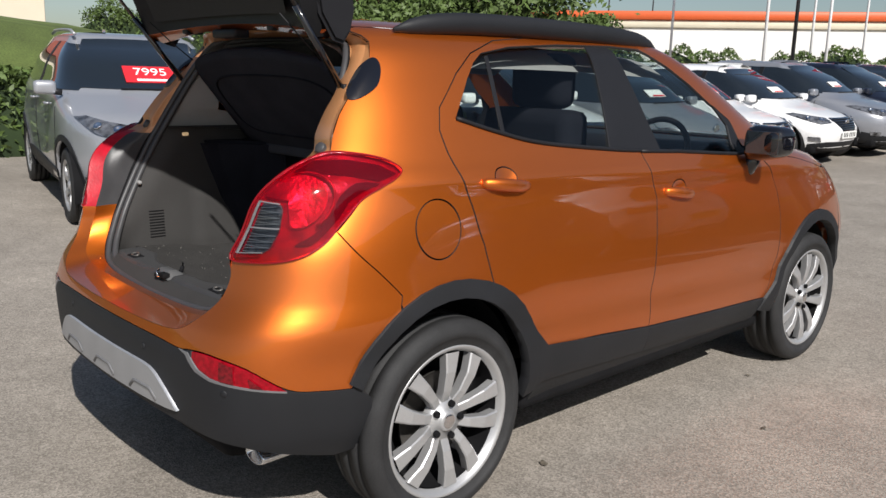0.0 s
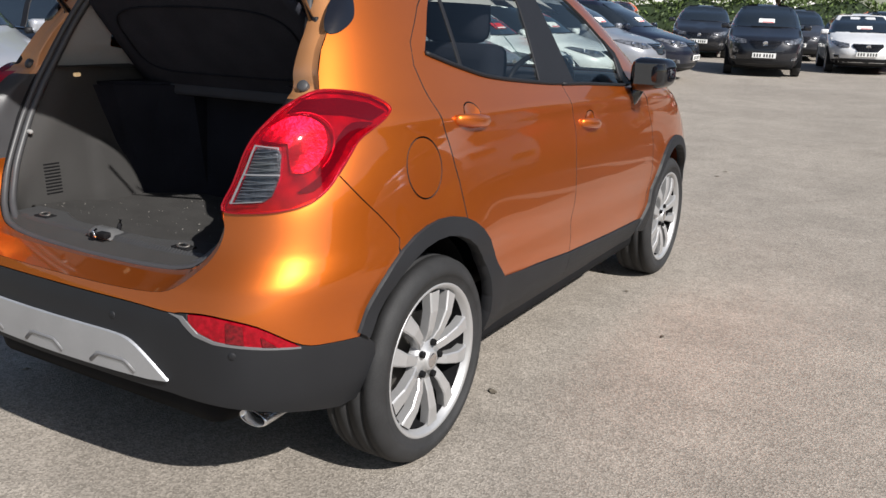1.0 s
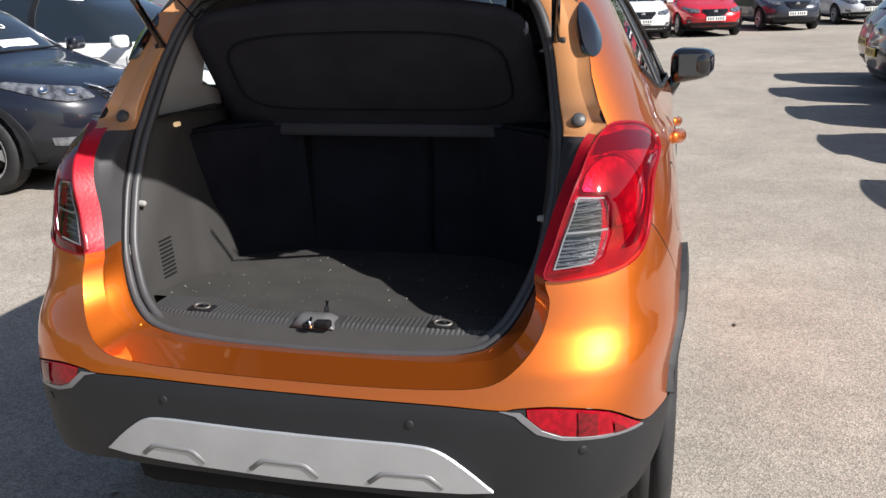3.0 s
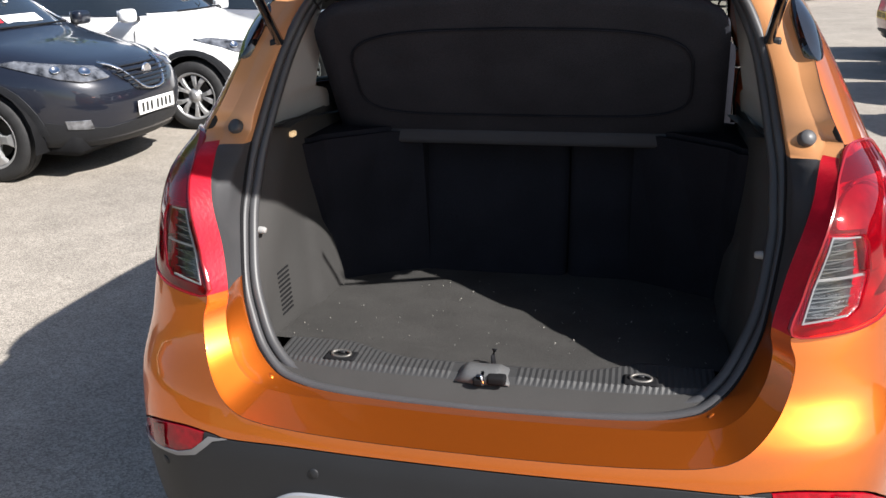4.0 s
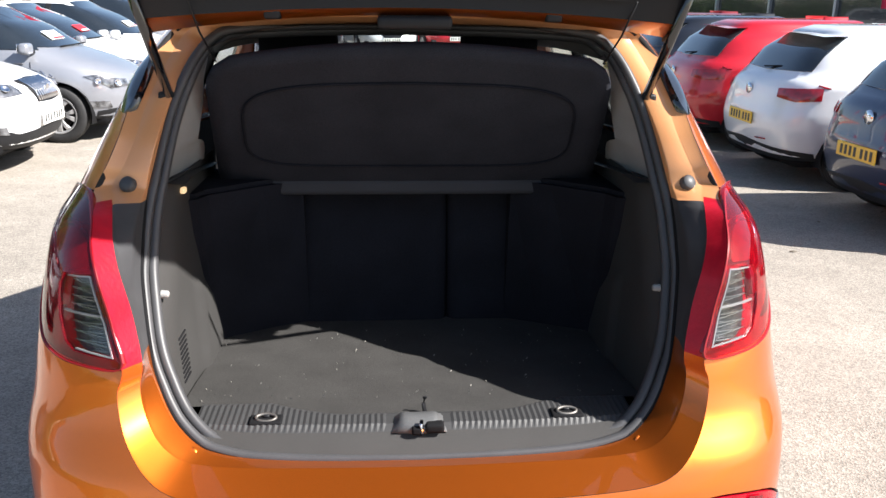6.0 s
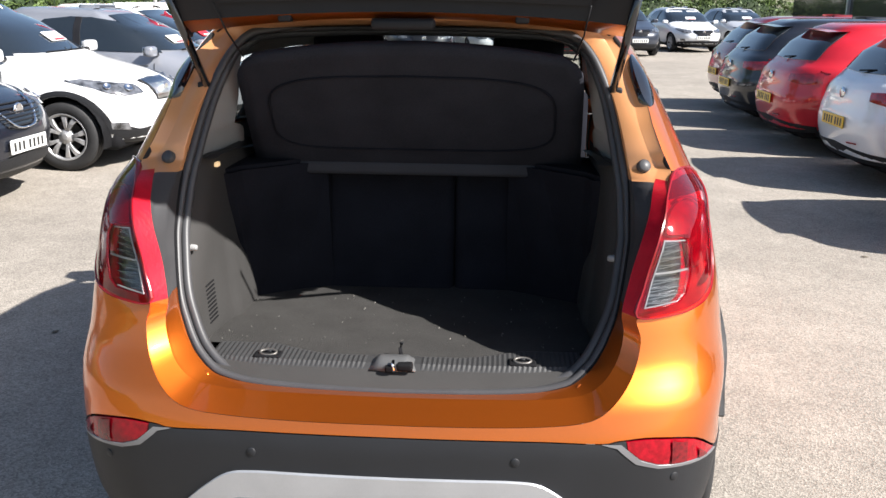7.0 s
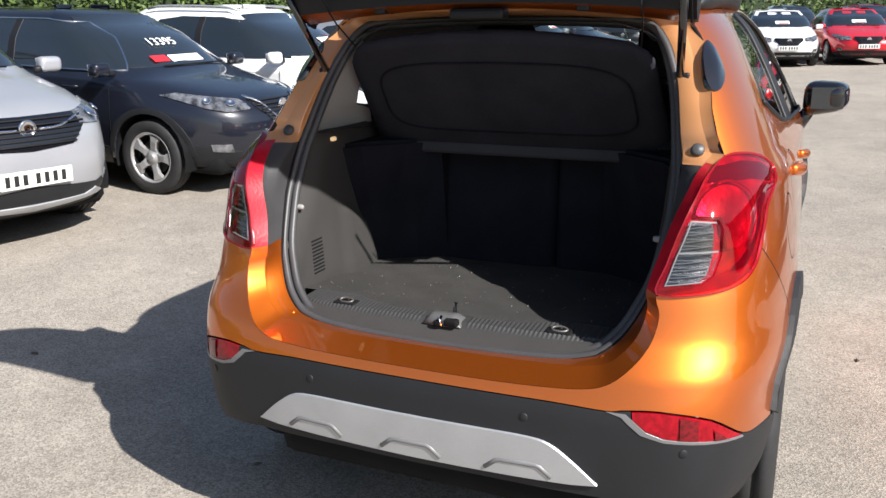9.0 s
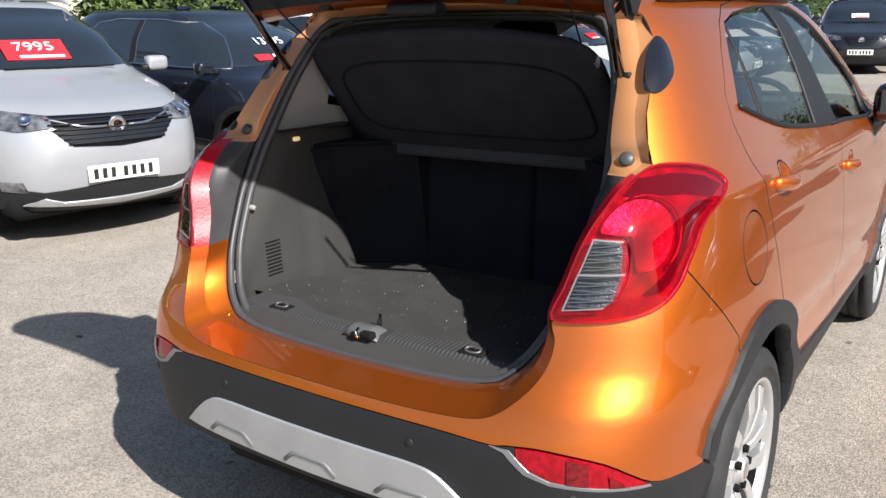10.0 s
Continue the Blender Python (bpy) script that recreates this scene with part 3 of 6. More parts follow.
# the opening for the tailgate: (a, v) of the fold on the skin, the step from it to the crease at the foot of its wall, (x, z) of the rubber seal
MOUTH = [(0, 0.678, 0, 0.107, 0.018, 0, 0.686), (0.2, 0.678, 0, 0.106, 0.019, 0.2, 0.689), (0.34, 0.680, 0, 0.100, 0.020, 0.34, 0.697), (0.44, 0.686, -0.012, 0.090, 0.022, 0.415, 0.711),
         (0.492, 0.700, -0.020, 0.080, 0.020, 0.450, 0.727), (0.535, 0.731, -0.026, 0.062, 0.018, 0.487, 0.760), (0.565, 0.766, -0.032, 0.048, 0.012, 0.510, 0.792), (0.583, 0.805, -0.034, 0.038, 0.008, 0.528, 0.825),
         (0.592, 0.855, -0.034, 0.036, 0.003, 0.546, 0.862), (0.583, 0.902, -0.028, 0.040, 0, 0.560, 0.905), (0.602, 0.970, -0.026, 0.045, 0, 0.573, 0.97), (0.624, 1.03, -0.026, 0.045, 0, 0.582, 1.03),
         (0.648, 1.08, -0.026, 0.045, 0, 0.582, 1.08), (0.672, 1.12, -0.026, 0.045, 0, 0.581, 1.13), (0.710, 1.167, -0.026, 0.042, 0, 0.577, 1.17), (0.768, 1.206, -0.030, 0.020, 0, 0.571, 1.205),
         (0.760, 1.25, -0.030, 0.014, 0, 0.564, 1.25), (0.766, 1.31, -0.030, 0.014, 0, 0.553, 1.31), (0.785, 1.36, -0.030, 0.014, 0, 0.541, 1.36), (0.80, 1.41, -0.032, 0.014, 0, 0.524, 1.41),
         (0.83, 1.47, -0.040, 0.006, 0, 0.495, 1.47), (0.82, 1.53, -0.036, 0.006, 0, 0.455, 1.515), (0.70, 1.575, -0.02, 0.01, -0.005, 0.40, 1.533), (0.40, 1.59, 0, 0.012, -0.008, 0.2, 1.543), (0, 1.59, 0, 0.012, -0.008, 0, 1.546)]


def seal_y(z):
    return 0.235 + 0.57 * (z - 0.72)


def mirror_line(half):
    """A line on the right from the bottom middle to the top middle, continued round the left."""
    half = np.asarray(half)
    return np.concatenate([half, (half * [-1, 1, 1])[-2:0:-1]])


def tail_lamp(car, left):
    line = catmull(LAMP_LINE, True, 4)
    lamp = part("tail_lamp", skin(LS, line, step=0.022, off=-0.020, rim=0.006, gap=0.001, left=left), RED_DEEP, car, "large red wrap-round tail lamp with clear lower section")
    clear = [(0.661, 1.073), (0.717, 1.068), (0.724, 1.05), (0.716, 0.99), (0.700, 0.945), (0.680, 0.930), (0.601, 0.921), (0.622, 0.982)]
    lens = part("lens", skin(LS, line, holes=[clear], step=0.022, off=0.004, rim=0.006, gap=0.004, bulge=0.010, left=left), RED_LENS, lamp, "glossy red lens")
    lens.visible_shadow = False
    edge = shrink(line, 0.0045)
    part("lens_edge", skin(LS, line, holes=[edge], step=0.022, off=0.007, rim=0.022, gap=0.0006, left=left), RED_EDGE, lamp, "bright red lens edge")
    bowl = [(0.745 + 0.074 * math.cos(q), 1.072 + 0.075 * math.sin(q)) for q in np.linspace(0, 2 * math.pi, 26, endpoint=False)]
    part("light_bowl", skin(LS, [(0.740, 1.0), (0.734, 1.076), (0.678, 1.083)] + [q for q in sorted(bowl, key=lambda q: -math.atan2(q[1] - 1.072, q[0] - 0.745)) if q[1] > 1.087 or q[0] > 0.748 and q[1] > 1.0], step=0.02, off=-0.006, rim=0.014, left=left, bulge=-0.016), RED_BOWL, lamp, "faceted bright red reflector bowl")
    shade = [(0.745, 1.188), (0.83, 1.190), (0.92, 1.174), (0.985, 1.148), (0.93, 1.128), (0.85, 1.143), (0.76, 1.152), (0.715, 1.155)]
    swirl = catmull([(0.935, 1.122), (0.87, 1.127), (0.842, 1.09), (0.832, 1.04), (0.80, 0.99), (0.755, 0.955), (0.80, 0.957), (0.832, 0.995), (0.858, 1.04), (0.872, 1.077), (0.90, 1.103)], True, 3)
    for q in (shade, swirl):
        part("lamp_shade", skin(LS, q, step=0.022, off=-0.012, rim=0.012, left=left), RED_SHADE, lamp)
    # a bright red tube is added as the highlight on the bowl's edge
    guide = [LS.at(0.752 + 0.080 * math.cos(q), 1.070 + 0.080 * math.sin(q)) * [-1 if left else 1, 1, 1] for q in np.linspace(-0.9, 1.9, 18)]
    part("bowl_highlight", tube(guide, 0.0042, 8), RED_BOWL, lamp, "curved red tube laid on as the bowl edge's highlight")
    part("reflector_bowl", skin(LS, clear, step=0.02, off=-0.016, rim=0.01, left=left), REFLECTOR, lamp)

    def across(q):
        """The clear section's inner and outer edge at a height."""
        return np.interp(q, (0.921, 0.982, 1.073), (0.601, 0.622, 0.661)) + 0.006, np.interp(q, (0.930, 0.945, 0.99, 1.05, 1.068), (0.680, 0.700, 0.716, 0.724, 0.717)) - 0.006
    for k in range(17):
        q = 0.931 + 0.0082 * k
        if abs(q - 0.998) < 0.005:
            continue
        a0, a1 = across(q)
        tilt = 0.006 if k % 2 else -0.002
        part("lens_rib", skin(LS, [(a0, q), (a1, q + tilt), (a1, q + tilt + 0.0019), (a0, q + 0.0019)], step=0.03, off=-0.008, rim=0.003, gap=0.0, left=left), LAMP_RIB, lamp)
    frame_lines = ([(0.630, 0.999), (0.717, 1.001), (0.717, 0.997), (0.629, 0.995)], [(0.661, 1.073), (0.717, 1.068), (0.717, 1.065), (0.660, 1.070)],
                   [(0.661, 1.073), (0.622, 0.982), (0.601, 0.921), (0.604, 0.921), (0.625, 0.982), (0.664, 1.072)], [(0.601, 0.921), (0.680, 0.930), (0.680, 0.9325), (0.602, 0.9235)])
    for bar in frame_lines:
        part("divider", skin(LS, bar, step=0.03, off=0.004, rim=0.006, gap=0.0, left=left), LAMP_FRAME, lamp, "thin pale frame")
    pane = part("clear_section", skin(LS, clear, step=0.025, off=0.008, rim=0.01, gap=0.001, left=left, bulge=0.006), CLEAR_LENS, lamp)
    pane.visible_shadow = False
    return lamp


def cup_line(y0, y1, z0, z1):
    ym, zm = 0.5 * (y0 + y1), 0.5 * (z0 + z1) + 0.004
    return [MK.side(ym + 0.050 * math.cos(q), zm + 0.012 + 0.034 * math.sin(q)) for q in np.linspace(0, 2 * math.pi, 20, endpoint=False)]


def door_handle(parent, y0, y1, z0, z1, left):
    """A body-coloured pull handle that stands off the door, with its cup behind it."""
    k = -1 if left else 1
    pts, rad = [], []
    for t in np.linspace(0, 1, 13):
        a, v = MK.side(y0 + (y1 - y0) * t, z0 + (z1 - z0) * t - 0.006)
        p, n = MK.at(a, v), MK.normal(a, v)
        lift = -0.004 + 0.025 * math.sin(math.pi * min(max(t * 1.15 - 0.07, 0), 1)) ** 0.5
        pts.append((p + n * lift) * [k, 1, 1])
        rad.append(0.0150 * (0.70 + 0.36 * math.sin(math.pi * t) ** 0.5))
    ob = part("door_handle", tube(pts, rad, 12, flat=1.35), ORANGE, parent)
    part("handle_cup", skin(MK, cup_line(y0, y1, z0, z1), step=0.016, off=0.0, rim=0.0, left=left, bulge=-0.024), ORANGE, ob)
    return ob


EDGE = shader("satin_bumper_edge", (0.22, 0.22, 0.23), 0.30, 0.5)
SKID_SHADE = shader("skid_recess_shade", (0.19, 0.19, 0.195), 0.5, 0.3)


def build_orange_car():
    car = thing("car", "metallic orange crossover hatchback with its tailgate raised, standing on pale tarmac", "car", pose(0.02, 0, 0))
    S = MK
    # arches and lines on the flank
    rin, rout = arch(S, 0.785, 0.35, 0.405, -12, 192, 22, 0.93), arch(S, 0.80, 0.355, 0.46, 8, 160, 18, 0.94)
    under = arch(S, 0.80, 0.355, 0.435, 8, 160, 30, 0.94)
    fin, fout = arch(S, 3.355, 0.35, 0.405, -12, 192, 22, 0.93), arch(S, 3.355, 0.355, 0.455, 8, 172, 18, 0.94)
    seam = [(2.53, 0.40), (2.517, 0.685), (2.509, 0.982), (2.47, 1.06), (2.42, 1.163)]
    back_seam = [(1.49, 0.81), (1.441, 0.91), (1.348, 1.03), (1.262, 1.127), (1.2, 1.199), (1.158, 1.263), (1.153, 1.331), (1.239, 1.436), (1.332, 1.504), (1.504, 1.564), (1.75, 1.592), (1.862, 1.60)]
    lamp_low = [(0.848, 0.990), (0.872, 1.037), (0.887, 1.070), (0.909, 1.094), (0.945, 1.116), (0.978, 1.134), (0.995, 1.148)]
    # rear quarter panel, with the hole of the fuel flap on the right
    quarter = [(0.848, 0.990), (1.106, 0.792), (1.115, 0.765)] + [p for p in under if p[0] > 1.13 and p[1] > 0.72 and p[0] < 1.50] + [(1.508, 0.78)] + back_seam + [(1.30, 1.60), (1.0, 1.60), (0.76, 1.60), (0.725, 1.58), (0.79, 1.553), (0.82, 1.53), (0.83, 1.47), (0.80, 1.41), (0.785, 1.36), (0.766, 1.31), (0.760, 1.25), (0.766, 1.200), (0.84, 1.196), (0.925, 1.181), (0.975, 1.163)] + lamp_low[::-1]
    flap = [S.side(0.744 + 0.086 * math.cos(q), 0.973 + 0.090 * math.sin(q)) for q in np.linspace(0, 2 * math.pi, 40, endpoint=False)]
    lamps = []
    for left in (False, True):
        ob = part("rear_quarter_panel", skin(S, quarter, holes=[] if left else [flap], step=0.028, gap=0.0028, left=left), ORANGE, car)
        if not left:
            part("fuel_flap", skin(S, flap, step=0.025, gap=0.0022), ORANGE, ob, "round orange fuel flap")
        blk = catmull([(0.882, 1.44), (0.862, 1.470), (0.833, 1.474), (0.797, 1.446), (0.776, 1.40), (0.774, 1.37), (0.79, 1.350), (0.83, 1.357), (0.878, 1.393)], True, 4)
        part("quarter_glass_trim", skin(S, blk, step=0.02, off=0.004, rim=0.02, left=left, bulge=0.016), GLOSS, ob, "gloss black quarter trim")
        lamps.append(tail_lamp(car, left))
    # bumper: painted upper part and dark lower part
    bline = [(0, 0.652), (0.20, 0.651), (0.37, 0.649), (0.50, 0.643), (0.54, 0.648), (0.62, 0.650), (0.73, 0.626), (0.835, 0.562), (0.92, 0.548), (1.0, 0.542)]
    bline = [tuple(map(float, p)) for p in catmull(bline, False, 4)]
    sill_edge = [(0.583, 0.898)] + [(r[0], r[1]) for r in catmull(MOUTH, False, 5)[::-1] if r[1] < 0.885]
    orange_b = bline + [(1.045, 0.60), (1.11, 0.68), (1.138, 0.722), (1.115, 0.765), (1.106, 0.792), (0.848, 0.990), (0.830, 0.960), (0.80, 0.938), (0.745, 0.916), (0.66, 0.905)] + sill_edge
    part("rear_bumper", skin(S, orange_b, step=0.026, rim=0.004, gap=0.0006, both=True), ORANGE, car, "orange upper rear bumper")
    low = [(p[0], p[1] - 0.001) for p in bline] + [(1.015, 0.55), (1.07, 0.50), (1.075, 0.40), (1.05, 0.335), (0.95, 0.322), (0.72, 0.380), (0.5, 0.408), (0.2, 0.415), (0, 0.415)]
    refl = [(p[0], p[1] - 0.004) for p in bline if 0.545 < p[0] < 0.825] + [(0.832, 0.558), (0.79, 0.560), (0.74, 0.566), (0.68, 0.573), (0.63, 0.583), (0.59, 0.600), (0.56, 0.626)]
    clad = part("bumper_cladding", skin(S, low, holes=[refl], step=0.028, off=0.002, both=True), CLAD, car, "dark grey textured lower bumper")
    part("bumper_return", skin(S, [(0, 0.39), (0.4, 0.388), (0.47, 0.398), (0.60, 0.390), (0.76, 0.370), (0.95, 0.305), (1.06, 0.295), (1.06, 0.345), (0.95, 0.327), (0.76, 0.385), (0.60, 0.402), (0.5, 0.412), (0.2, 0.42), (0, 0.42)], step=0.05, off=-0.03, both=True), UNDER, car)
    for left in (False, True):
        r = part("reflector", skin(S, refl, step=0.025, off=0.0, rim=0.02, gap=0.0016, left=left, bulge=0.004), AMBER, car, "red rear fog and reflector lens")
        for a0, a1, v0, v1 in ((0.662, 0.702, 0.5815, 0.637), (0.742, 0.782, 0.571, 0.600)):
            part("lens_band", skin(S, [(a0, v0), (a1, v0 - 0.004), (a1 - 0.004, v1 - 0.010 - 0.3 * (a0 - 0.66)), (a0 - 0.004, v1)], step=0.02, off=0.0048, rim=0.0, gap=0.0, left=left), RED_DARK, r, "darker red lens band")
        edge = [(0.50, 0.6415), (0.545, 0.640), (0.59, 0.600), (0.63, 0.583), (0.83, 0.558), (0.83, 0.554), (0.63, 0.575), (0.58, 0.592), (0.535, 0.632)]
        part("reflector_edge", skin(S, edge, step=0.03, off=0.004, rim=0.006, gap=0.0, left=left), EDGE, r)
    skid = catmull([(0, 0.558), (0.2, 0.558), (0.31, 0.556), (0.37, 0.545), (0.43, 0.505), (0.497, 0.447)], False, 4)
    skid = [tuple(p) for p in skid] + [(0.43, 0.440), (0.3, 0.438), (0.1, 0.437), (0, 0.437)]
    sk = part("skid_plate", skin(S, skid, step=0.025, off=0.012, both=True, rim=0.02), SILVER, car, "satin silver skid plate")
    # darker raised tubes stand for the shaded recesses in the plate
    for c in (-0.29, 0.0, 0.29):
        line = []
        for dx, z in ((-0.085, 0.452), (-0.055, 0.477), (-0.045, 0.480), (0.045, 0.480), (0.055, 0.477), (0.085, 0.452)):
            x = c + dx
            a, v = S.rear(abs(x), z)
            p = S.at(a, v) + S.normal(a, v) * 0.0085
            line.append((math.copysign(p[0], x), p[1], p[2]))
        part("skid_recess_line", tube(line, 0.0075, 8), SKID_SHADE, sk)
    for x, z in ((-0.303, 0.602), (0.303, 0.602), (-0.675, 0.545), (0.675, 0.545)):
        a, v = S.rear(abs(x), z)
        p, n = S.at(a, v), S.normal(a, v)
        p[0], n[0] = math.copysign(p[0], x), math.copysign(n[0], x)
        ob = part("parking_sensor", lathe([(-0.004, 0.0115), (0.0025, 0.011), (0.0038, 0.0095), (0.004, 0.0)], 20, "z"), CLAD, car)
        ob.matrix_local = Matrix.Translation(p) @ Vector(n).to_track_quat("Z", "Y").to_matrix().to_4x4()
    # doors
    win_low = [(2.43, 1.165), (2.221, 1.175), (1.737, 1.211), (1.473, 1.251), (1.238, 1.298)]
    win_back = [(1.305, 1.42), (1.345, 1.47), (1.40, 1.505), (1.597, 1.538), (2.0, 1.566), (2.45, 1.580)]
    rear_door = [(1.508, 0.78)] + [p for p in under if p[0] > 1.52 and p[1] > 0.50] + [(1.84, 0.50), (2.182, 0.485), (2.53, 0.457)] + seam[1:] + win_low[1:] + win_back + [(2.45, 1.60)] + back_seam[::-1]
    front_low = [(2.53, 0.457), (3.046, 0.433), (3.56, 0.417)]
    front_door = front_low + [(3.62, 0.60), (3.66, 0.80), (3.68, 1.0), (3.72, 1.135), (3.5, 1.128), (3.0, 1.146), (2.42, 1.165)] + seam[::-1][1:-1]
    black_b = [(2.20, 1.177), (2.30, 1.172), (2.60, 1.159), (2.55, 1.30), (2.50, 1.45), (2.47, 1.582), (2.25, 1.574)]
    glass_r = [(1.245, 1.30), (1.312, 1.42), (1.35, 1.468), (1.405, 1.503), (1.597, 1.535), (2.0, 1.563), (2.27, 1.573), (2.22, 1.18), (1.737, 1.216), (1.473, 1.256)]
    glass_f = [(2.59, 1.161), (2.54, 1.30), (2.49, 1.45), (2.47, 1.582), (2.75, 1.57), (3.054, 1.54), (3.40, 1.485), (3.662, 1.419), (3.79, 1.33), (3.80, 1.25), (3.62, 1.132), (3.5, 1.128), (3.0, 1.146)]
    sail = [(3.55, 1.13), (3.72, 1.135), (3.93, 1.27), (3.83, 1.33), (3.80, 1.25)]
    for left in (False, True):
        rd = part("rear_door", skin(S, rear_door, holes=[cup_line(0.936, 1.15, 1.105, 1.083)], step=0.030, gap=0.0028, left=left), ORANGE, car, "orange rear door")
        door_handle(rd, 0.936, 1.15, 1.105, 1.083, left)
        fd = part("front_door", skin(S, front_door, holes=[cup_line(1.95, 2.16, 1.008, 0.980)], step=0.034, gap=0.0028, left=left), ORANGE, car, "orange front door")
        door_handle(fd, 1.95, 2.16, 1.008, 0.980, left)
        w1 = part("window", skin(S, glass_r, step=0.05, off=-0.014, rim=0.0, left=left), GLASS, rd, "lightly tinted rear door window")
        w2 = part("window", skin(S, glass_f, step=0.05, off=-0.014, rim=0.0, left=left), GLASS, fd, "lightly tinted front door window")
        w1.visible_shadow = w2.visible_shadow = False
        part("window_divider", skin(S, [(1.43, 1.505), (1.455, 1.510), (1.525, 1.25), (1.50, 1.253)], step=0.04, off=-0.011, rim=0.004, left=left), BLACK, rd)
        part("pillar_cover", skin(S, black_b, step=0.04, off=-0.006, rim=0.008, left=left), BLACK, rd, "black centre pillar cover")
        part("sail_panel", skin(S, sail, step=0.04, off=-0.002, rim=0.01, left=left), BLACK, fd)
        for line in (win_low, [(2.42, 1.163), (3.0, 1.143), (3.5, 1.125), (3.72, 1.132)]):
            pts = [(S.at(a, v) + S.normal(a, v) * 0.002) * [-1 if left else 1, 1, 1] for a, v in catmull(line, False, 5)]
            part("window_strip", tube(pts, 0.008, 6), BLACK, rd if line is win_low else fd)
    # roof edge and windscreen pillars, wings, bonnet, nose, roof
    pillar = [(2.45, 1.582), (2.75, 1.572), (3.054, 1.543), (3.40, 1.488), (3.662, 1.422), (3.795, 1.335), (3.83, 1.33), (3.93, 1.27), (3.74, 1.135), (4.60, 1.165), (4.62, 1.30), (4.5, 1.45), (4.35, 1.56), (4.3, 1.60), (2.45, 1.60)]
    pair("windscreen_pillar", S, pillar, ORANGE, car, step=0.05)
    wing = [(3.56, 0.417)] + [p for p in fout if p[1] > 0.42] + [(4.45, 0.60), (4.50, 0.80), (4.45, 1.02), (4.2, 1.08), (3.74, 1.135), (3.68, 1.0), (3.66, 0.80), (3.62, 0.60)]
    for ob in pair("front_wing", S, wing, ORANGE, car, step=0.035):
        pass
    a0 = S.end
    part("bonnet", skin(S, [(3.76, 1.137), (4.2, 1.082), (4.45, 1.022), (a0, 0.96), (a0, 1.162), (4.6, 1.163)], step=0.06, both=True), ORANGE, car)
    part("front_bumper", skin(S, [(4.46, 0.42), (a0, 0.30), (a0, 0.955), (4.455, 1.015), (4.50, 0.80)], step=0.07, both=True), ORANGE, car)
    ws = part("windscreen", skin(S, [(4.62, 1.17), (a0, 1.17), (a0, 1.595), (4.36, 1.595), (4.5, 1.46), (4.63, 1.30)], step=0.06, off=-0.004, both=True), GLASS, car)
    ws.visible_shadow = False
    roof = part("roof", skin(S, [(0, 1.602), (0.4, 1.602), (0.8, 1.602), (a0, 1.602), (a0, 1.995), (0, 1.995)], step=0.07, both=True, rim=0.0), ORANGE, car, "orange roof")
    part("roof_crown", prism([(-0.17, 0.96), (0.17, 0.96), (0.17, 2.04), (-0.17, 2.04)], "z", 1.60, 1.6245, 0), ORANGE, roof)
    for k in (-1, 1):
        pts, rad = [], []
        for t in np.linspace(0, 1, 25):
            y = 0.80 + 1.51 * t
            x = k * (0.575 - 0.03 * t - 0.02 * (2 * t - 1) ** 4)
            pts.append((x, y, 1.600 + 0.012 * math.sin(math.pi * t) - 0.030 * abs(2 * t - 1) ** 5))
            rad.append(0.031 - 0.026 * abs(2 * t - 1) ** 9)
        rail = part("roof_rail", tube(pts, rad, 10, flat=1.25), CLAD, car, "dark grey roof rail, its glint laid on as a silver strip")
        # silver tube along the rail's top stands for its glint
        part("rail_glint", tube([(p[0], p[1], p[2] + 0.030) for p in pts[4:-3]], 0.006, 6), SILVER, rail)
    # cladding round the arches and along the sills
    def band(inner, outer):
        return list(inner) + list(outer)[::-1]
    for left in (False, True):
        part("arch_cladding", skin(S, band([p for p in rin if p[1] > 0.30 and (p[0] > 1.3 or p[1] > 0.50)], [p for p in rout if p[1] > 0.53] + [(1.852, 0.513), (1.83, 0.36)]), step=0.03, off=0.015, rim=0.045, left=left), CLAD, car, "dark grey wheel arch cladding")
        part("arch_cladding", skin(S, band([p for p in fin if p[1] > 0.30], [(3.53, 0.36), (3.56, 0.417)] + [p for p in fout if p[1] > 0.42] + [(4.42, 0.42)]), step=0.03, off=0.015, rim=0.045, left=left), CLAD, car, "dark grey wheel arch cladding")
        part("door_cladding", skin(S, [(1.852, 0.512), (2.182, 0.483), (2.53, 0.455), (2.53, 0.345), (1.835, 0.372)], step=0.03, off=0.008, rim=0.02, left=left), CLAD, car)
        part("door_cladding", skin(S, [(2.53, 0.455), (3.046, 0.431), (3.555, 0.415), (3.525, 0.315), (2.53, 0.345)], step=0.03, off=0.008, rim=0.02, left=left), CLAD, car)
        part("sill", skin(S, [(1.83, 0.366), (2.53, 0.340), (3.525, 0.310), (3.5, 0.225), (1.80, 0.235)], step=0.04, off=0.0, rim=0.03, left=left), CLAD, car)
        part("inner_flank", skin(S, [(0.80, 0.90), (1.05, 0.83), (1.2, 0.855)] + [p for p in arch(S, 0.80, 0.355, 0.50, 60, 150, 8)] + [(1.88, 0.40), (3.50, 0.36), (3.55, 0.72), (3.7, 0.9), (3.7, 1.12), (2.3, 1.165), (1.7, 1.205), (1.3, 1.27), (1.0, 1.2)], step=0.08, off=-0.022, rim=0.0, left=left), UNDER, car)
        for yc in (0.785, 3.355):
            k = -1 if left else 1
            rows = []
            for x in (0.80, 0.56, 0.50):
                rr = 0.41 if x > 0.52 else 0.30
                rows.append([(k * x, yc - 0.95 * rr * math.cos(radians(d)), 0.35 + rr * math.sin(radians(d))) for d in np.linspace(22, 158, 24)])
            rows.append([(k * 0.50, yc, 0.33)] * 24)
            part("wheel_arch_liner", grid_mesh(rows), UNDER, car)
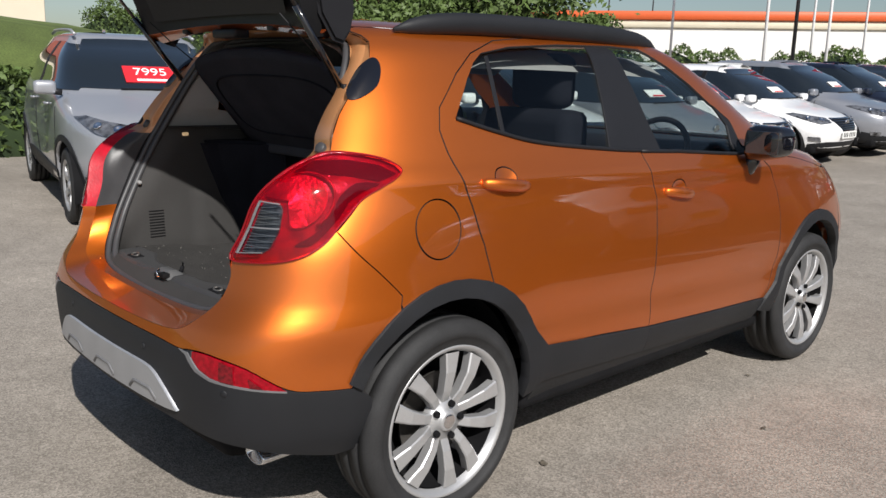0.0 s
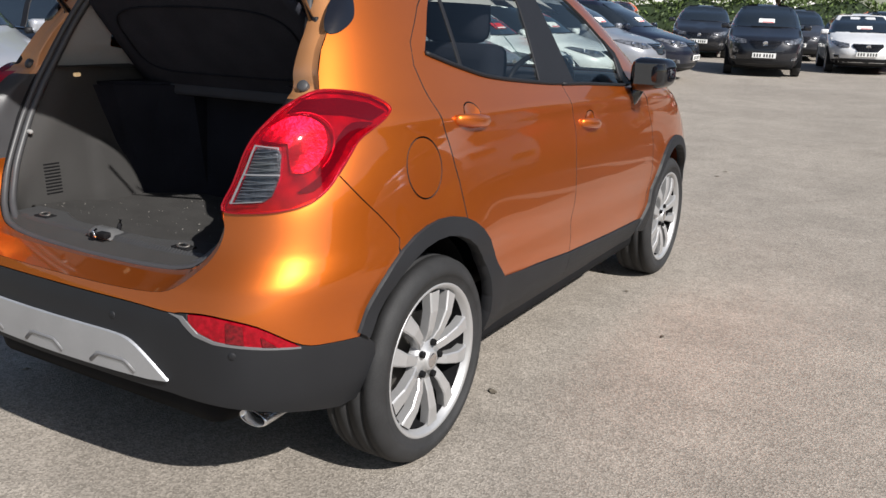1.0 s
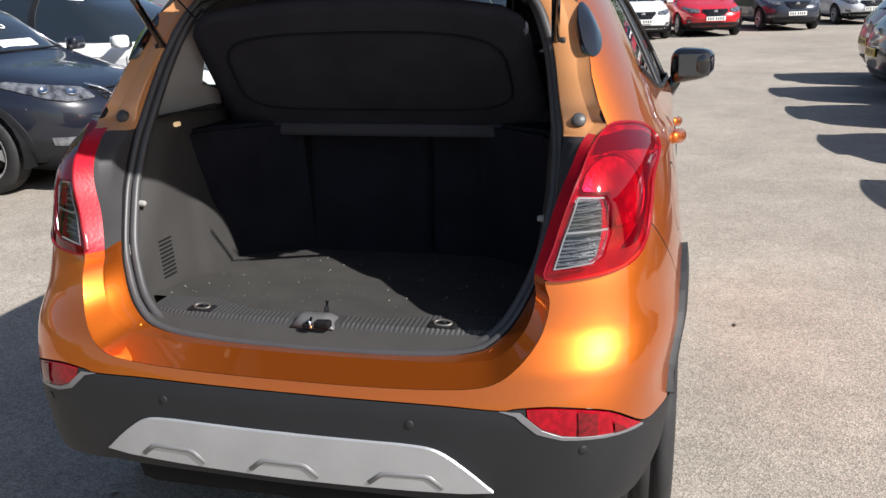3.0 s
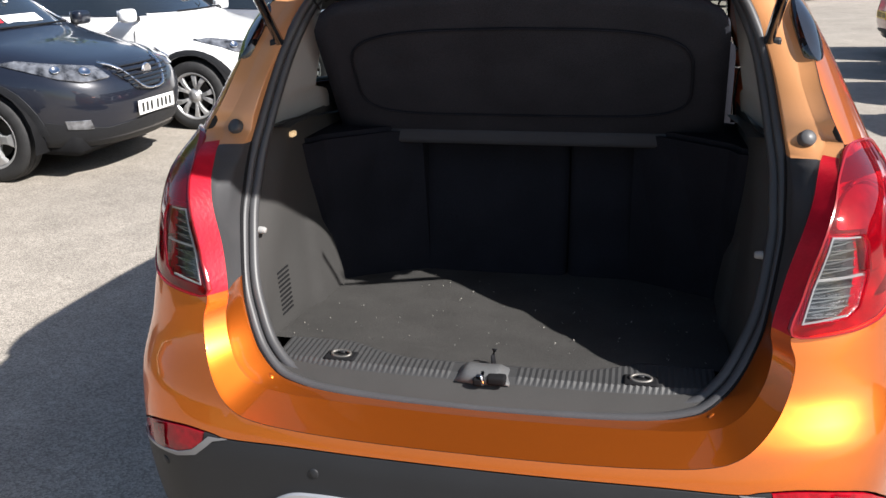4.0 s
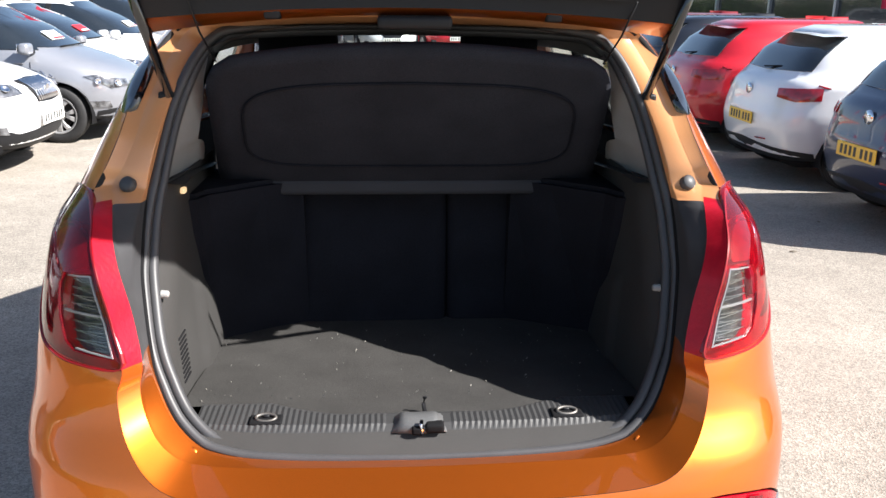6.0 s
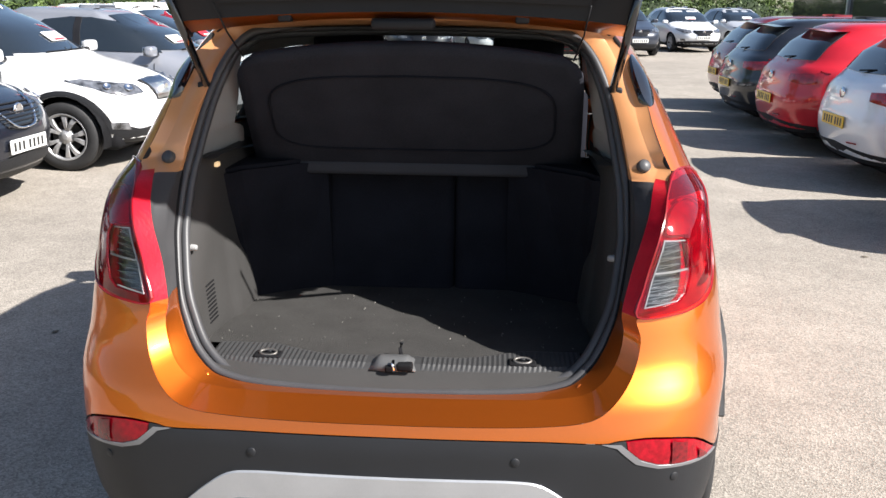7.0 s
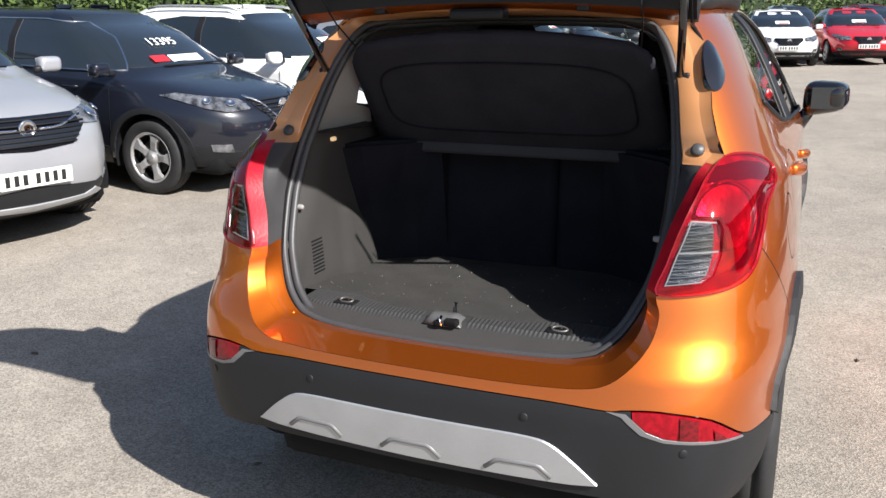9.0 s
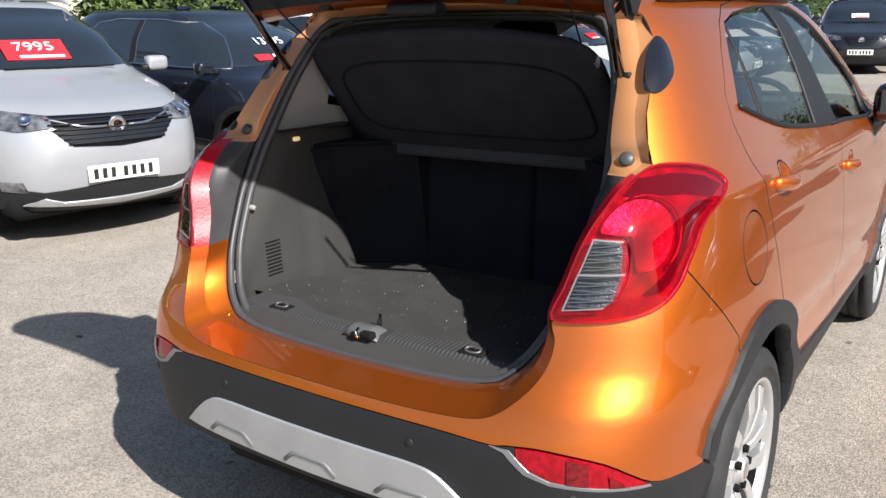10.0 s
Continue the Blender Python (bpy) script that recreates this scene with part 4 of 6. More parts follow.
    # underbody, exhaust
    part("underbody", block(1.06, 3.9, 0.16, 0.05, 2, (0, 2.15, 0.33)), UNDER, car)
    for k in (-1, 1):
        part("floor_side", block(0.24, 1.75, 0.10, 0.03, 2, (k * 0.70, 2.07, 0.30)), UNDER, car)
    ex = part("exhaust_pipe", tube([(0.60, 0.95, 0.27), (0.61, 0.60, 0.285), (0.619, 0.45, 0.30)], 0.026, 12), DULL, car)
    tip = lathe([(0.0, 0.040), (0.10, 0.043), (0.134, 0.0440), (0.140, 0.0415), (0.138, 0.0375), (0.10, 0.034), (0.02, 0.032), (0.02, 0.0)], 28, "y")
    part("exhaust_tip", tip, TIP_STEEL, ex, "oval chrome exhaust tip", Matrix.Translation((0.621, 0.372, 0.303)) @ Matrix.Rotation(math.pi, 4, "Z") @ Matrix.Diagonal((1.16, 1.0, 0.56, 1)))
    # flat black disc stands for the shaded depth of the pipe
    part("tip_bore_shade", lathe([(0.10, 0.0), (0.10, 0.0345)], 24, "y"), UNDER, ex, "", Matrix.Translation((0.621, 0.372, 0.303)) @ Matrix.Rotation(math.pi, 4, "Z") @ Matrix.Diagonal((1.16, 1.0, 0.56, 1)))
    # wheels
    for x in (0.775, -0.775):
        for y in (0.80, 3.355):
            put_wheel("near", 0.34, 0.252, 0.215, car, x, y)
    # mirrors
    for k in (-1, 1):
        bm = block(0.190, 0.16, 0.150, 0.062, 5)
        for v in bm.verts:
            u = k * v.co.x / 0.095
            v.co.z = v.co.z * (1 - 0.16 * u) + 0.008 * u
            v.co.y *= 1 - 0.12 * u
        bmesh.ops.transform(bm, matrix=Matrix.Translation((k * 0.950, 2.62, 1.180)) @ Matrix.Rotation(radians(k * -12), 4, "Z"), verts=bm.verts)
        mir = part("door_mirror", bm, GLOSS, car, "gloss black door mirror")
        bm = block(0.142, 0.008, 0.100, 0.003, 2)
        bmesh.ops.transform(bm, matrix=Matrix.Translation((k * 0.952, 2.541, 1.182)) @ Matrix.Rotation(radians(k * 9), 4, "Z"), verts=bm.verts)
        part("mirror_glass", bm, SCREEN, mir)
        part("mirror_foot", tube([(k * 0.80, 2.66, 1.03), (k * 0.845, 2.645, 1.055), (k * 0.885, 2.63, 1.125)], [0.042, 0.034, 0.030], 10), GLOSS, mir)
    # the mouth of the boot
    m = catmull(MOUTH, False, 5)
    v = m[:, 1]
    swell = np.interp(v, (0.87, 0.90, 1.165, 1.204), (0.0, 1.0, 1.0, 0.0))[:, None]
    outer = S.at(m[:, 0], v) + swell * (LS.at(m[:, 0], v) + LS.normal(m[:, 0], v) * 0.005 - S.at(m[:, 0], v))
    lip = np.stack([m[:, 5], seal_y(m[:, 6]), m[:, 6]], 1)
    foot = outer + m[:, 2:5]
    way = lip - foot
    deep = np.interp(v, (0.88, 0.93, 1.13, 1.20), (0.0, 1.0, 1.0, 0.0))[:, None]
    shelf = np.interp(v, (1.16, 1.21, 1.52, 1.57), (0.0, 1.0, 1.0, 0.0))[:, None]
    bend1 = foot + way * (0.12 - 0.06 * shelf) + deep * [0.002, 0.008, 0]
    bend2 = foot + way * ([0.80, 0.62, 0.80] - shelf * [-0.06, 0.62, -0.06] - deep * [0, 0.30, 0]) + shelf * [0, -0.012, 0]
    bend_edge = foot + way * ([0.86, 0.80, 0.86] - shelf * [-0.05, 0.72, -0.05] - deep * [0, 0.28, 0]) + shelf * [0, -0.008, 0]
    bend3 = lip + (foot - lip) * 0.10 + [0, -0.002, 0]
    round_in = outer * 0.88 + foot * 0.12 + [0, 0.002, 0]
    # the upper wall and flange take the lit copy of the body orange
    walls = (("mouth_wall", v < 0.906, ORANGE), ("lamp_side", (v > 0.897) & (v < 1.190), RED_WALL), ("mouth_wall", v > 1.178, ORANGE_LIT))
    floors = (("mouth_flange", v < 0.912, ORANGE, ""), ("lamp_side_trim", (v > 0.900) & (v < 1.178), LAMP_TRIM, "grey-black plastic trim beside the tail lamp"), ("mouth_flange", v > 1.172, ORANGE_LIT, ""))
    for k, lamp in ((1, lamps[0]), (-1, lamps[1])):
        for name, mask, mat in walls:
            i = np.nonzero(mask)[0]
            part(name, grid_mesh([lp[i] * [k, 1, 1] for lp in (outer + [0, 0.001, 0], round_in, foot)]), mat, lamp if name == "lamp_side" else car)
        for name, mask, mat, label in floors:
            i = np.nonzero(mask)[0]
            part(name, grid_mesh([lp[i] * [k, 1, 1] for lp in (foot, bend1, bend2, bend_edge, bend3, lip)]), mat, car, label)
    z = v
    path = mirror_line(lip + [0, -0.006, 0])
    part("boot_seal", tube(path, 0.0112, 10, True), RUBBER, car, "black rubber boot seal")
    # black tube drawn as the shaded gap between seal and flange
    part("seal_gap_shade", tube(mirror_line(lip + (foot - lip) * 0.13 + [0, -0.004, 0]), 0.0052, 8, True), UNDER, car)
    part("boot_seal", tube(mirror_line(lip * [0.975, 1, 1] + [0, 0.016, 0.004] + np.stack([0 * z, 0 * z, np.where(z < 0.75, 0.0, np.where(z > 1.5, -0.016, 0))], 1)), 0.0125, 8, True), RUBBER, car)
    for k in (-1, 1):
        for (x, y, zz), r, mat in (((0.620, 0.473, 1.213), 0.016, RUBBER), ((0.462, 0.202, 0.714), 0.014, ORANGE)):
            ob = part("buffer", lathe([(-0.012, r * 1.1), (0.001, r * 1.05), (0.004, r * 0.85), (0.005, 0.0)], 20, "z"), mat, car)
            ob.matrix_local = Matrix.Translation((k * x, y, zz)) @ Vector((k * 0.25, -0.85, 0.5)).to_track_quat("Z", "Y").to_matrix().to_4x4()
    return car


def build_boot(car):
    """All that shows inside: floor, sill plate, side trims, seat backs, cover, front seats."""
    # carpet floor with its waved rear edge
    def edge(x):
        return 0.305 + 0.06 * max(0.0, min(1.0, (abs(x) - 0.16) / 0.16)) ** 1.5
    xs = np.linspace(-0.515, 0.515, 42)
    rows = [[(x, edge(x) + (1.0 - edge(x)) * t, 0.738 - 0.030 * min(1.0, 2.2 * t) + 0.003 * math.sin(9 * x) * math.sin(7 * t)) for x in xs] for t in np.linspace(0, 1, 20)]
    floor_part = part("boot_floor", grid_mesh(rows), CARPET, car, "worn dark grey carpet boot floor with specks of dust")
    rnd = random.Random(4)
    verts, faces = [], []
    for _ in range(110):
        x, y, s, q = rnd.uniform(-0.50, 0.50), 0.39 + 0.5 * rnd.random() ** 1.5, rnd.uniform(0.0006, 0.0019), rnd.random() * 6.3
        k = len(verts)
        verts += [(x + s * w * math.cos(q + h), y + s * w * math.sin(q + h), 0.7425 - 0.030 * min(1.0, 2.2 * (y - 0.33) / 0.67) + 0.0015 * i) for i, (h, w) in enumerate(((0, 1.6), (1.5, 0.7), (3.1, 1.4), (4.6, 0.6)))]
        faces.append((k, k + 1, k + 2, k + 3))
    tagged(part("dust_flecks", mesh_of(verts, faces, smooth=False), DUST, floor_part), "pale flecks of dust", kind="stuff")
    # ribbed sill plate
    verts, faces = [], []
    n = 150
    for i in range(n + 1):
        x = -0.47 + 0.94 * i / n
        up = 0.0022 if (i // 1) % 2 else 0.0
        if abs(x) < 0.075:
            up = 0.0
        verts += [(x, 0.245 + 0.02 * (abs(x) / 0.47) ** 4, 0.728), (x, 0.262 + 0.02 * (abs(x) / 0.47) ** 4, 0.739 + up), (x, edge(x) - 0.006, 0.741 + up), (x, edge(x) + 0.006, 0.739)]
    for i in range(n):
        for j in range(3):
            faces.append((4 * i + j, 4 * i + 4 + j, 4 * i + 5 + j, 4 * i + 1 + j))
    plate = part("sill_plate", mesh_of(verts, faces, smooth=False), SILL, car, "black ribbed plastic load sill plate")
    rows = [[(x, 0.205 + 0.012 * (abs(x) / 0.45) ** 3, 0.695 + 0.03 * (abs(x) / 0.5) ** 6), (x, 0.225 + 0.016 * (abs(x) / 0.45) ** 3, 0.716 + 0.03 * (abs(x) / 0.5) ** 6), (x, 0.246 + 0.02 * (abs(x) / 0.47) ** 4, 0.729 + 0.02 * (abs(x) / 0.5) ** 6)] for x in np.linspace(-0.47, 0.47, 30)]
    part("sill_lip", grid_mesh(rows), TRIM, plate)
    for x in (-0.322, 0.322):
        # solid near-black block in place of the recess and its shade
        part("tie_recess_shade", block(0.070, 0.040, 0.010, 0.005, 2, (x, 0.287, 0.7405)), UNDER, plate)
        part("tie_loop", tube([(x + 0.021 * math.cos(q), 0.286 + 0.011 * math.sin(q), 0.7475 + 0.003 * math.sin(q)) for q in np.linspace(0, 2 * math.pi, 18, endpoint=False)], 0.0034, 8, True), DULL, plate, "dull metal tie-down loop")
        part("loop_clip", block(0.014, 0.014, 0.006, 0.002, 1, (x, 0.296, 0.748)), BLACK, plate)
    hump = []
    for y, h in ((0.236, 0.0), (0.232, 0.010), (0.238, 0.022), (0.256, 0.027), (0.280, 0.022), (0.300, 0.004)):
        hump.append([(x, y + 0.006 * (x / 0.056) ** 2, 0.727 + 0.010 * (y - 0.232) / 0.07 + h * min(1.0, 2.4 * (1 - abs(x) / 0.060))) for x in np.linspace(-0.058, 0.058, 17)])
    latch = part("latch_cover", grid_mesh(hump), LATCH_GREY, car, "rounded grey latch cover with a metal striker loop")
    # two near-black blocks drawn as the shade in the latch's hollow and slot
    part("latch_hollow_shade", block(0.040, 0.026, 0.020, 0.007, 3, (0.032, 0.238, 0.742)), UNDER, latch)
    part("latch_slot_shade", block(0.020, 0.016, 0.016, 0.004, 2, (-0.006, 0.231, 0.738)), UNDER, latch)
    part("striker_loop", tube([(0.004, 0.236, 0.728), (0.004, 0.226, 0.736), (0.004, 0.225, 0.752), (0.004, 0.236, 0.757)], 0.0042, 8), CHROME, latch, "bright metal striker loop")
    part("floor_pull", tube([(0.015, 0.305, 0.742), (0.012, 0.314, 0.758), (0.016, 0.314, 0.774)], 0.007, 6, flat=0.5), BLACK, latch)
    # side trims
    for k in (-1, 1):
        rows = []
        for y in np.linspace(0.25, 1.0, 44):
            row = []
            for zz in np.linspace(0.70, 1.205, 38):
                low = max(seal_y(zz) + 0.012, 0.0)
                yy = max(y, low)
                wall = 0.519 + 0.018 * min(max((zz - 0.74) / 0.30, 0), 1)
                nearseal = max(0.0, 1 - (yy - low) / 0.10)
                edge_x = float(np.interp(zz, [p[6] for p in MOUTH], [p[5] for p in MOUTH])) - 0.012
                bulge = 0.012 * min(max((yy - 0.62) / 0.04, 0), 1) * min(max((0.97 - 0.5 * (yy - 0.62) - zz) / 0.03, 0), 1)
                x = wall * (1 - nearseal ** 2) + edge_x * nearseal ** 2 - bulge
                row.append((k * x, yy, zz))
            rows.append(row)
        side = part("boot_side_trim", grid_mesh(rows), TRIM, car, "dark grey plastic boot side trim")
        part("trim_ledge", grid_mesh([[(k * x, y, 1.200 + 0.004 * math.sin(12 * y) - 0.05 * max(0.0, y - 0.6)) for y in np.linspace(seal_y(1.20) + 0.02, 0.94, 12)] for x in (0.585, 0.55, 0.520, 0.510)]), BLACK, side)
        if k < 0:
            for i in range(10):
                part("vent_slat", block(0.007, 0.062, 0.0045, 0.001, 1, (-0.5195 - 0.06 * (0.025 + 0.0115 * i), 0.462, 0.765 + 0.0115 * i)), UNDER, side)
        part("trim_hook", lathe([(0, 0.009), (0.012, 0.008), (0.016, 0.006), (0.017, 0)], 16, "x"), PALE, side, "pale plastic hook", Matrix.Translation((k * 0.548, 0.405, 0.985)) @ Matrix.Rotation(math.pi if k > 0 else 0, 4, "Z"))
        part("net_hook", tube([(k * 0.535, 0.80 + 0.012 * math.cos(q), 0.80 + 0.02 * math.sin(q)) for q in np.linspace(0, 2 * math.pi, 14)], 0.004, 6), CHROME, side)
        def reach(zz):
            return float(np.interp(zz, (1.20, 1.235, 1.255, 1.27, 1.35, 1.42, 1.50), (0.35, 0.31, 0.27, 0.18, 0.135, 0.06, 0.03)))
        part("upper_pillar_trim", grid_mesh([[(k * (0.565 - 0.21 * (zz - 1.20) - 0.03 * t), seal_y(zz) + 0.014 + t * reach(zz), zz) for zz in np.linspace(1.200, 1.50, 31)] for t in np.linspace(0, 1, 6)]), PALE, side, "pale grey upper pillar trim")
    part("boot_lamp", block(0.012, 0.026, 0.014, 0.005, 2, (-0.531, 0.60, 1.172)), WARM, car, "small lit boot lamp with a warm glow")
    # rear seat backs seen from behind, with tether loops, head rests
    for x0, x1 in ((-0.50, 0.1149), (0.1151, 0.50)):
        bm = block(x1 - x0, 0.11, 0.54, 0.035, 3, ((x0 + x1) / 2, 1.015, 0.945), None)
        bmesh.ops.transform(bm, matrix=Matrix.Translation((0, 1.015, 0.74)) @ Matrix.Rotation(radians(-3), 4, "X") @ Matrix.Translation((0, -1.015, -0.74)), verts=bm.verts)
        part("seat_back", bm, FABRIC, car, "black cloth folding rear seat back")
    for k in (-1, 1):
        plan = [(k * 0.57, 0.80), (k * 0.516, 0.815), (k * 0.500, 0.845), (k * 0.38, 0.915), (k * 0.285, 0.962), (k * 0.285, 1.01), (k * 0.57, 1.05)]
        bm = prism(plan, "z", 0.69, 1.145, 0.012)
        for vert in bm.verts:
            vert.co.y -= 0.36 * (vert.co.z - 0.72) * (1.05 - vert.co.y) / 0.25
        part("seat_side", bm, FABRIC, car, "black cloth side bolster of the rear seat")
    for x in (-0.36, 0.36):
        part("tether_loop", block(0.03, 0.012, 0.045, 0.004, 2, (x, 0.930, 1.075)), BLACK, car)
        hr = block(0.27, 0.11, 0.17, 0.05, 4, (x, 1.06, 1.25))
        part("head_rest", hr, FABRIC, car, "black cloth head rest")
    for x in (-0.36, 0.36):
        fs = block(0.48, 0.16, 0.64, 0.06, 3, (x, 1.72, 0.99))
        part("front_seat", fs, FABRIC, car, "black front seat")
        part("head_rest", block(0.28, 0.14, 0.225, 0.065, 5, (x, 1.765, 1.42)), FABRIC, car, "black cloth head rest")
        part("seat_cushion", block(0.50, 0.52, 0.16, 0.05, 3, (x, 2.05, 0.66)), FABRIC, car)
    part("rear_cushion", block(1.10, 0.50, 0.16, 0.05, 3, (0, 1.30, 0.66)), FABRIC, car)
    part("dashboard", block(1.30, 0.45, 0.30, 0.08, 3, (0, 2.92, 1.0)), BLACK, car)
    part("steering_wheel", tube([(0.36 + 0.18 * math.cos(q), 2.62 + 0.07 * math.sin(q), 1.08 + 0.17 * math.sin(q)) for q in np.linspace(0, 2 * math.pi, 28, endpoint=False)], 0.015, 8, True), BLACK, car)
    part("cabin_floor", block(1.40, 2.6, 0.04, 0.01, 1, (0, 2.1, 0.50)), UNDER, car)
    part("headliner", grid_mesh([[(x, y, 1.545 + 0.02 * math.sin(math.pi * (y - 0.6) / 1.8) - 0.12 * (x / 0.56) ** 4) for x in np.linspace(-0.54, 0.54, 12)] for y in np.linspace(0.66, 2.4, 10)]), PALE, car)
    # parcel shelf, swung up
    n = 15
    rows = []
    for i in range(n):
        t = i / (n - 1)
        y, zz = 0.90 - 0.30 * t, 1.125 + 0.345 * t
        half = 0.50 - 0.03 * t - 0.06 * max(0, (t - 0.8) / 0.2) ** 2.5
        rows.append([(half * s, y - 0.02 * (1 - s * s) * t, zz + 0.035 * (1 - s * s) * t * t) for s in np.linspace(-1, 1, 25)])
    me = grid_mesh(rows)
    shelf = part("parcel_shelf", me, SHELF, car, "black parcel shelf swung up on its cords")
    sol = shelf.modifiers.new("thick", "SOLIDIFY")
    sol.thickness, sol.offset = 0.022, 0
    loop = []
    for q in np.linspace(0, 2 * math.pi, 60, endpoint=False):
        c, s = math.cos(q), math.sin(q)
        u, v = math.copysign(abs(c) ** 0.35, c) * 0.84, 0.50 + 0.30 * math.copysign(abs(s) ** 0.5, s)
        t = v
        half = 0.50 - 0.03 * t
        loop.append((half * u, 0.90 - 0.30 * t - 0.02 * (1 - u * u) * t - 0.012, 1.125 + 0.345 * t + 0.035 * (1 - u * u) * t * t - 0.008))
    part("shelf_groove", tube(loop, 0.0035, 6, True), FABRIC, shelf)
    part("shelf_hinge_bar", block(1.0, 0.03, 0.044, 0.014, 3, (0, 0.885, 1.122)), SHELF_BAND, shelf)
    for k in (-1, 1):
        part("shelf_cord", tube([(k * 0.44, 0.60, 1.465), (k * 0.455, 0.52, 1.53), (k * 0.46, 0.44, 1.60)], 0.0025, 6), BLACK, shelf)


def build_tailgate(car):
    """The raised tailgate: painted skin, dark glass, inner trim, spoiler, hinge brackets, struts."""
    line = catmull([(0.575, 1.580), (0.508, 1.570), (0.463, 1.670), (0.395, 1.810), (0.29, 1.920), (0.13, 2.025), (-0.02, 2.100), (-0.13, 2.150)], False, 6)
    run = np.concatenate([[0], np.cumsum(np.hypot(*np.diff(line, axis=0).T))])
    length = run[-1]

    def at(x, s, d):
        """A point of the gate: across, along its profile from the hinge, and off it."""
        q = min(max(s, 0.0), length)
        e = 0.03
        y, z = np.interp(q, run, line[:, 0]), np.interp(q, run, line[:, 1])
        dy = np.interp(min(q + e, length), run, line[:, 0]) - np.interp(max(q - e, 0), run, line[:, 0])
        dz = np.interp(min(q + e, length), run, line[:, 1]) - np.interp(max(q - e, 0), run, line[:, 1])
        n = math.hypot(dy, dz)
        dy, dz = dy / n, dz / n
        return Vector((x, y + dy * (s - q) + dz * d, z + dz * (s - q) - dy * d))

    def half(t):
        return 0.565 + 0.04 * math.sin(math.pi * min(t * 0.9, 1)) - 0.15 * max(0, (t - 0.72) / 0.28) ** 2

    def bend(x, t):
        return -0.06 * (x / 0.6) ** 2 + 0.03 * math.sin(math.pi * t)

    outer = [[at(half(t) * s, length * t, 0.075 + bend(half(t) * s, t)) for s in np.linspace(-1, 1, 21)] for t in np.linspace(0, 1, 19)]
    inner = [[at(half(t) * s * 0.97, length * (0.01 + 0.98 * t), 0.0 + 0.75 * bend(half(t) * s, t) + (0.014 if abs(s) < 0.86 and 0.08 < t < 0.93 else 0)) for s in np.linspace(-1, 1, 29)] for t in np.linspace(0, 1, 27)]
    gate = part("tailgate", grid_mesh(outer), ORANGE, car, "raised orange tailgate seen from below")
    part("tailgate_inner", grid_mesh(inner[2:]), BLACK, gate, "black inner trim of the tailgate")
    part("tailgate_flange", grid_mesh(inner[:3]), ORANGE, gate, "orange painted metal round the rear window")

    def outline(fn, k):
        pts = [fn(s, 0.0) for s in np.linspace(-1, 1, 21)]
        pts += [fn(1.0, t) for t in np.linspace(0, 1, 19)[1:]]
        pts += [fn(s, 1.0) for s in np.linspace(1, -1, 21)[1:]]
        pts += [fn(-1.0, t) for t in np.linspace(1, 0, 19)[1:-1]]
        return pts
    o = outline(lambda s, t: at(half(t) * s, length * t, 0.075 + bend(half(t) * s, t)), 0)
    i = outline(lambda s, t: at(half(t) * s * 0.97, length * (0.01 + 0.98 * t), 0.75 * bend(half(t) * s, t)), 1)
    # the orange gate's edge is coloured black in place of its shade
    part("tailgate_edge", grid_mesh([o, i], True), UNDER, gate, "edge of the tailgate, coloured black for its shade")
    glass = [[at(half(t) * s * 0.86, length * t, 0.079 + bend(half(t) * s * 0.86, t)) for s in np.linspace(-1, 1, 15)] for t in np.linspace(0.10, 0.50, 9)]
    part("rear_window", grid_mesh(glass), GLOSS, gate, "dark rear window")
    glass = [[at(half(t) * s * 0.80, length * t, -0.004 + 0.75 * bend(half(t) * s * 0.86, t)) for s in np.linspace(-1, 1, 15)] for t in np.linspace(0.12, 0.50, 9)]
    part("rear_window_inside", grid_mesh(glass), BLACK, gate)
    sp = [[at(0.56 * s, -0.03 - 0.10 * c, 0.085 + 0.035 * c + bend(0.56 * s, 0)) for s in np.linspace(-1, 1, 21)] for c in np.linspace(-1.2, 0.2, 5)]
    spoiler = part("roof_spoiler", grid_mesh(sp), ORANGE, gate)
    so = spoiler.modifiers.new("thick", "SOLIDIFY")
    so.thickness = 0.025
    for x in (-0.30, 0.30):
        part("hinge_bracket", block(0.035, 0.07, 0.03, 0.006, 2, (x, 0.535, 1.572)), BLACK, gate)
        part("hinge_arm", tube([(x, 0.66, 1.575), (x, 0.60, 1.59), (x, 0.54, 1.605)], 0.010, 8), BLACK, gate)
    for k in (-1, 1):
        fin = [(0.63, 1.62), (0.615, 1.555), (0.588, 1.515), (0.55, 1.525), (0.50, 1.60), (0.49, 1.66), (0.55, 1.69), (0.62, 1.67)]
        part("spoiler_end", prism(fin, "x", min(k * 0.560, k * 0.586), max(k * 0.560, k * 0.586), 0.010), BLACK, gate, "black end of the roof spoiler")
    part("brake_lamp_cover", block(0.16, 0.06, 0.03, 0.01, 2, tuple(at(0.0, 0.05, -0.012))), BLACK, gate)
    for k in (-1, 1):
        foot, top = Vector((k * 0.545, 0.606, 1.382)), Vector((k * 0.586, 0.280, 1.81))
        strut = part("gas_strut", tube([foot.lerp(top, q) for q in (0, 0.55)], 0.011, 10), GLOSS, car, "black gas strut of the tailgate")
        part("strut_rod", tube([foot.lerp(top, q) for q in (0.55, 1.0)], 0.006, 8), DULL, strut)
        part("strut_foot", block(0.028, 0.045, 0.05, 0.006, 2, tuple(foot + Vector((k * 0.012, 0.012, -0.01)))), BLACK, strut)
    return gate


orange_car = build_orange_car()
build_boot(orange_car)
build_tailgate(orange_car)


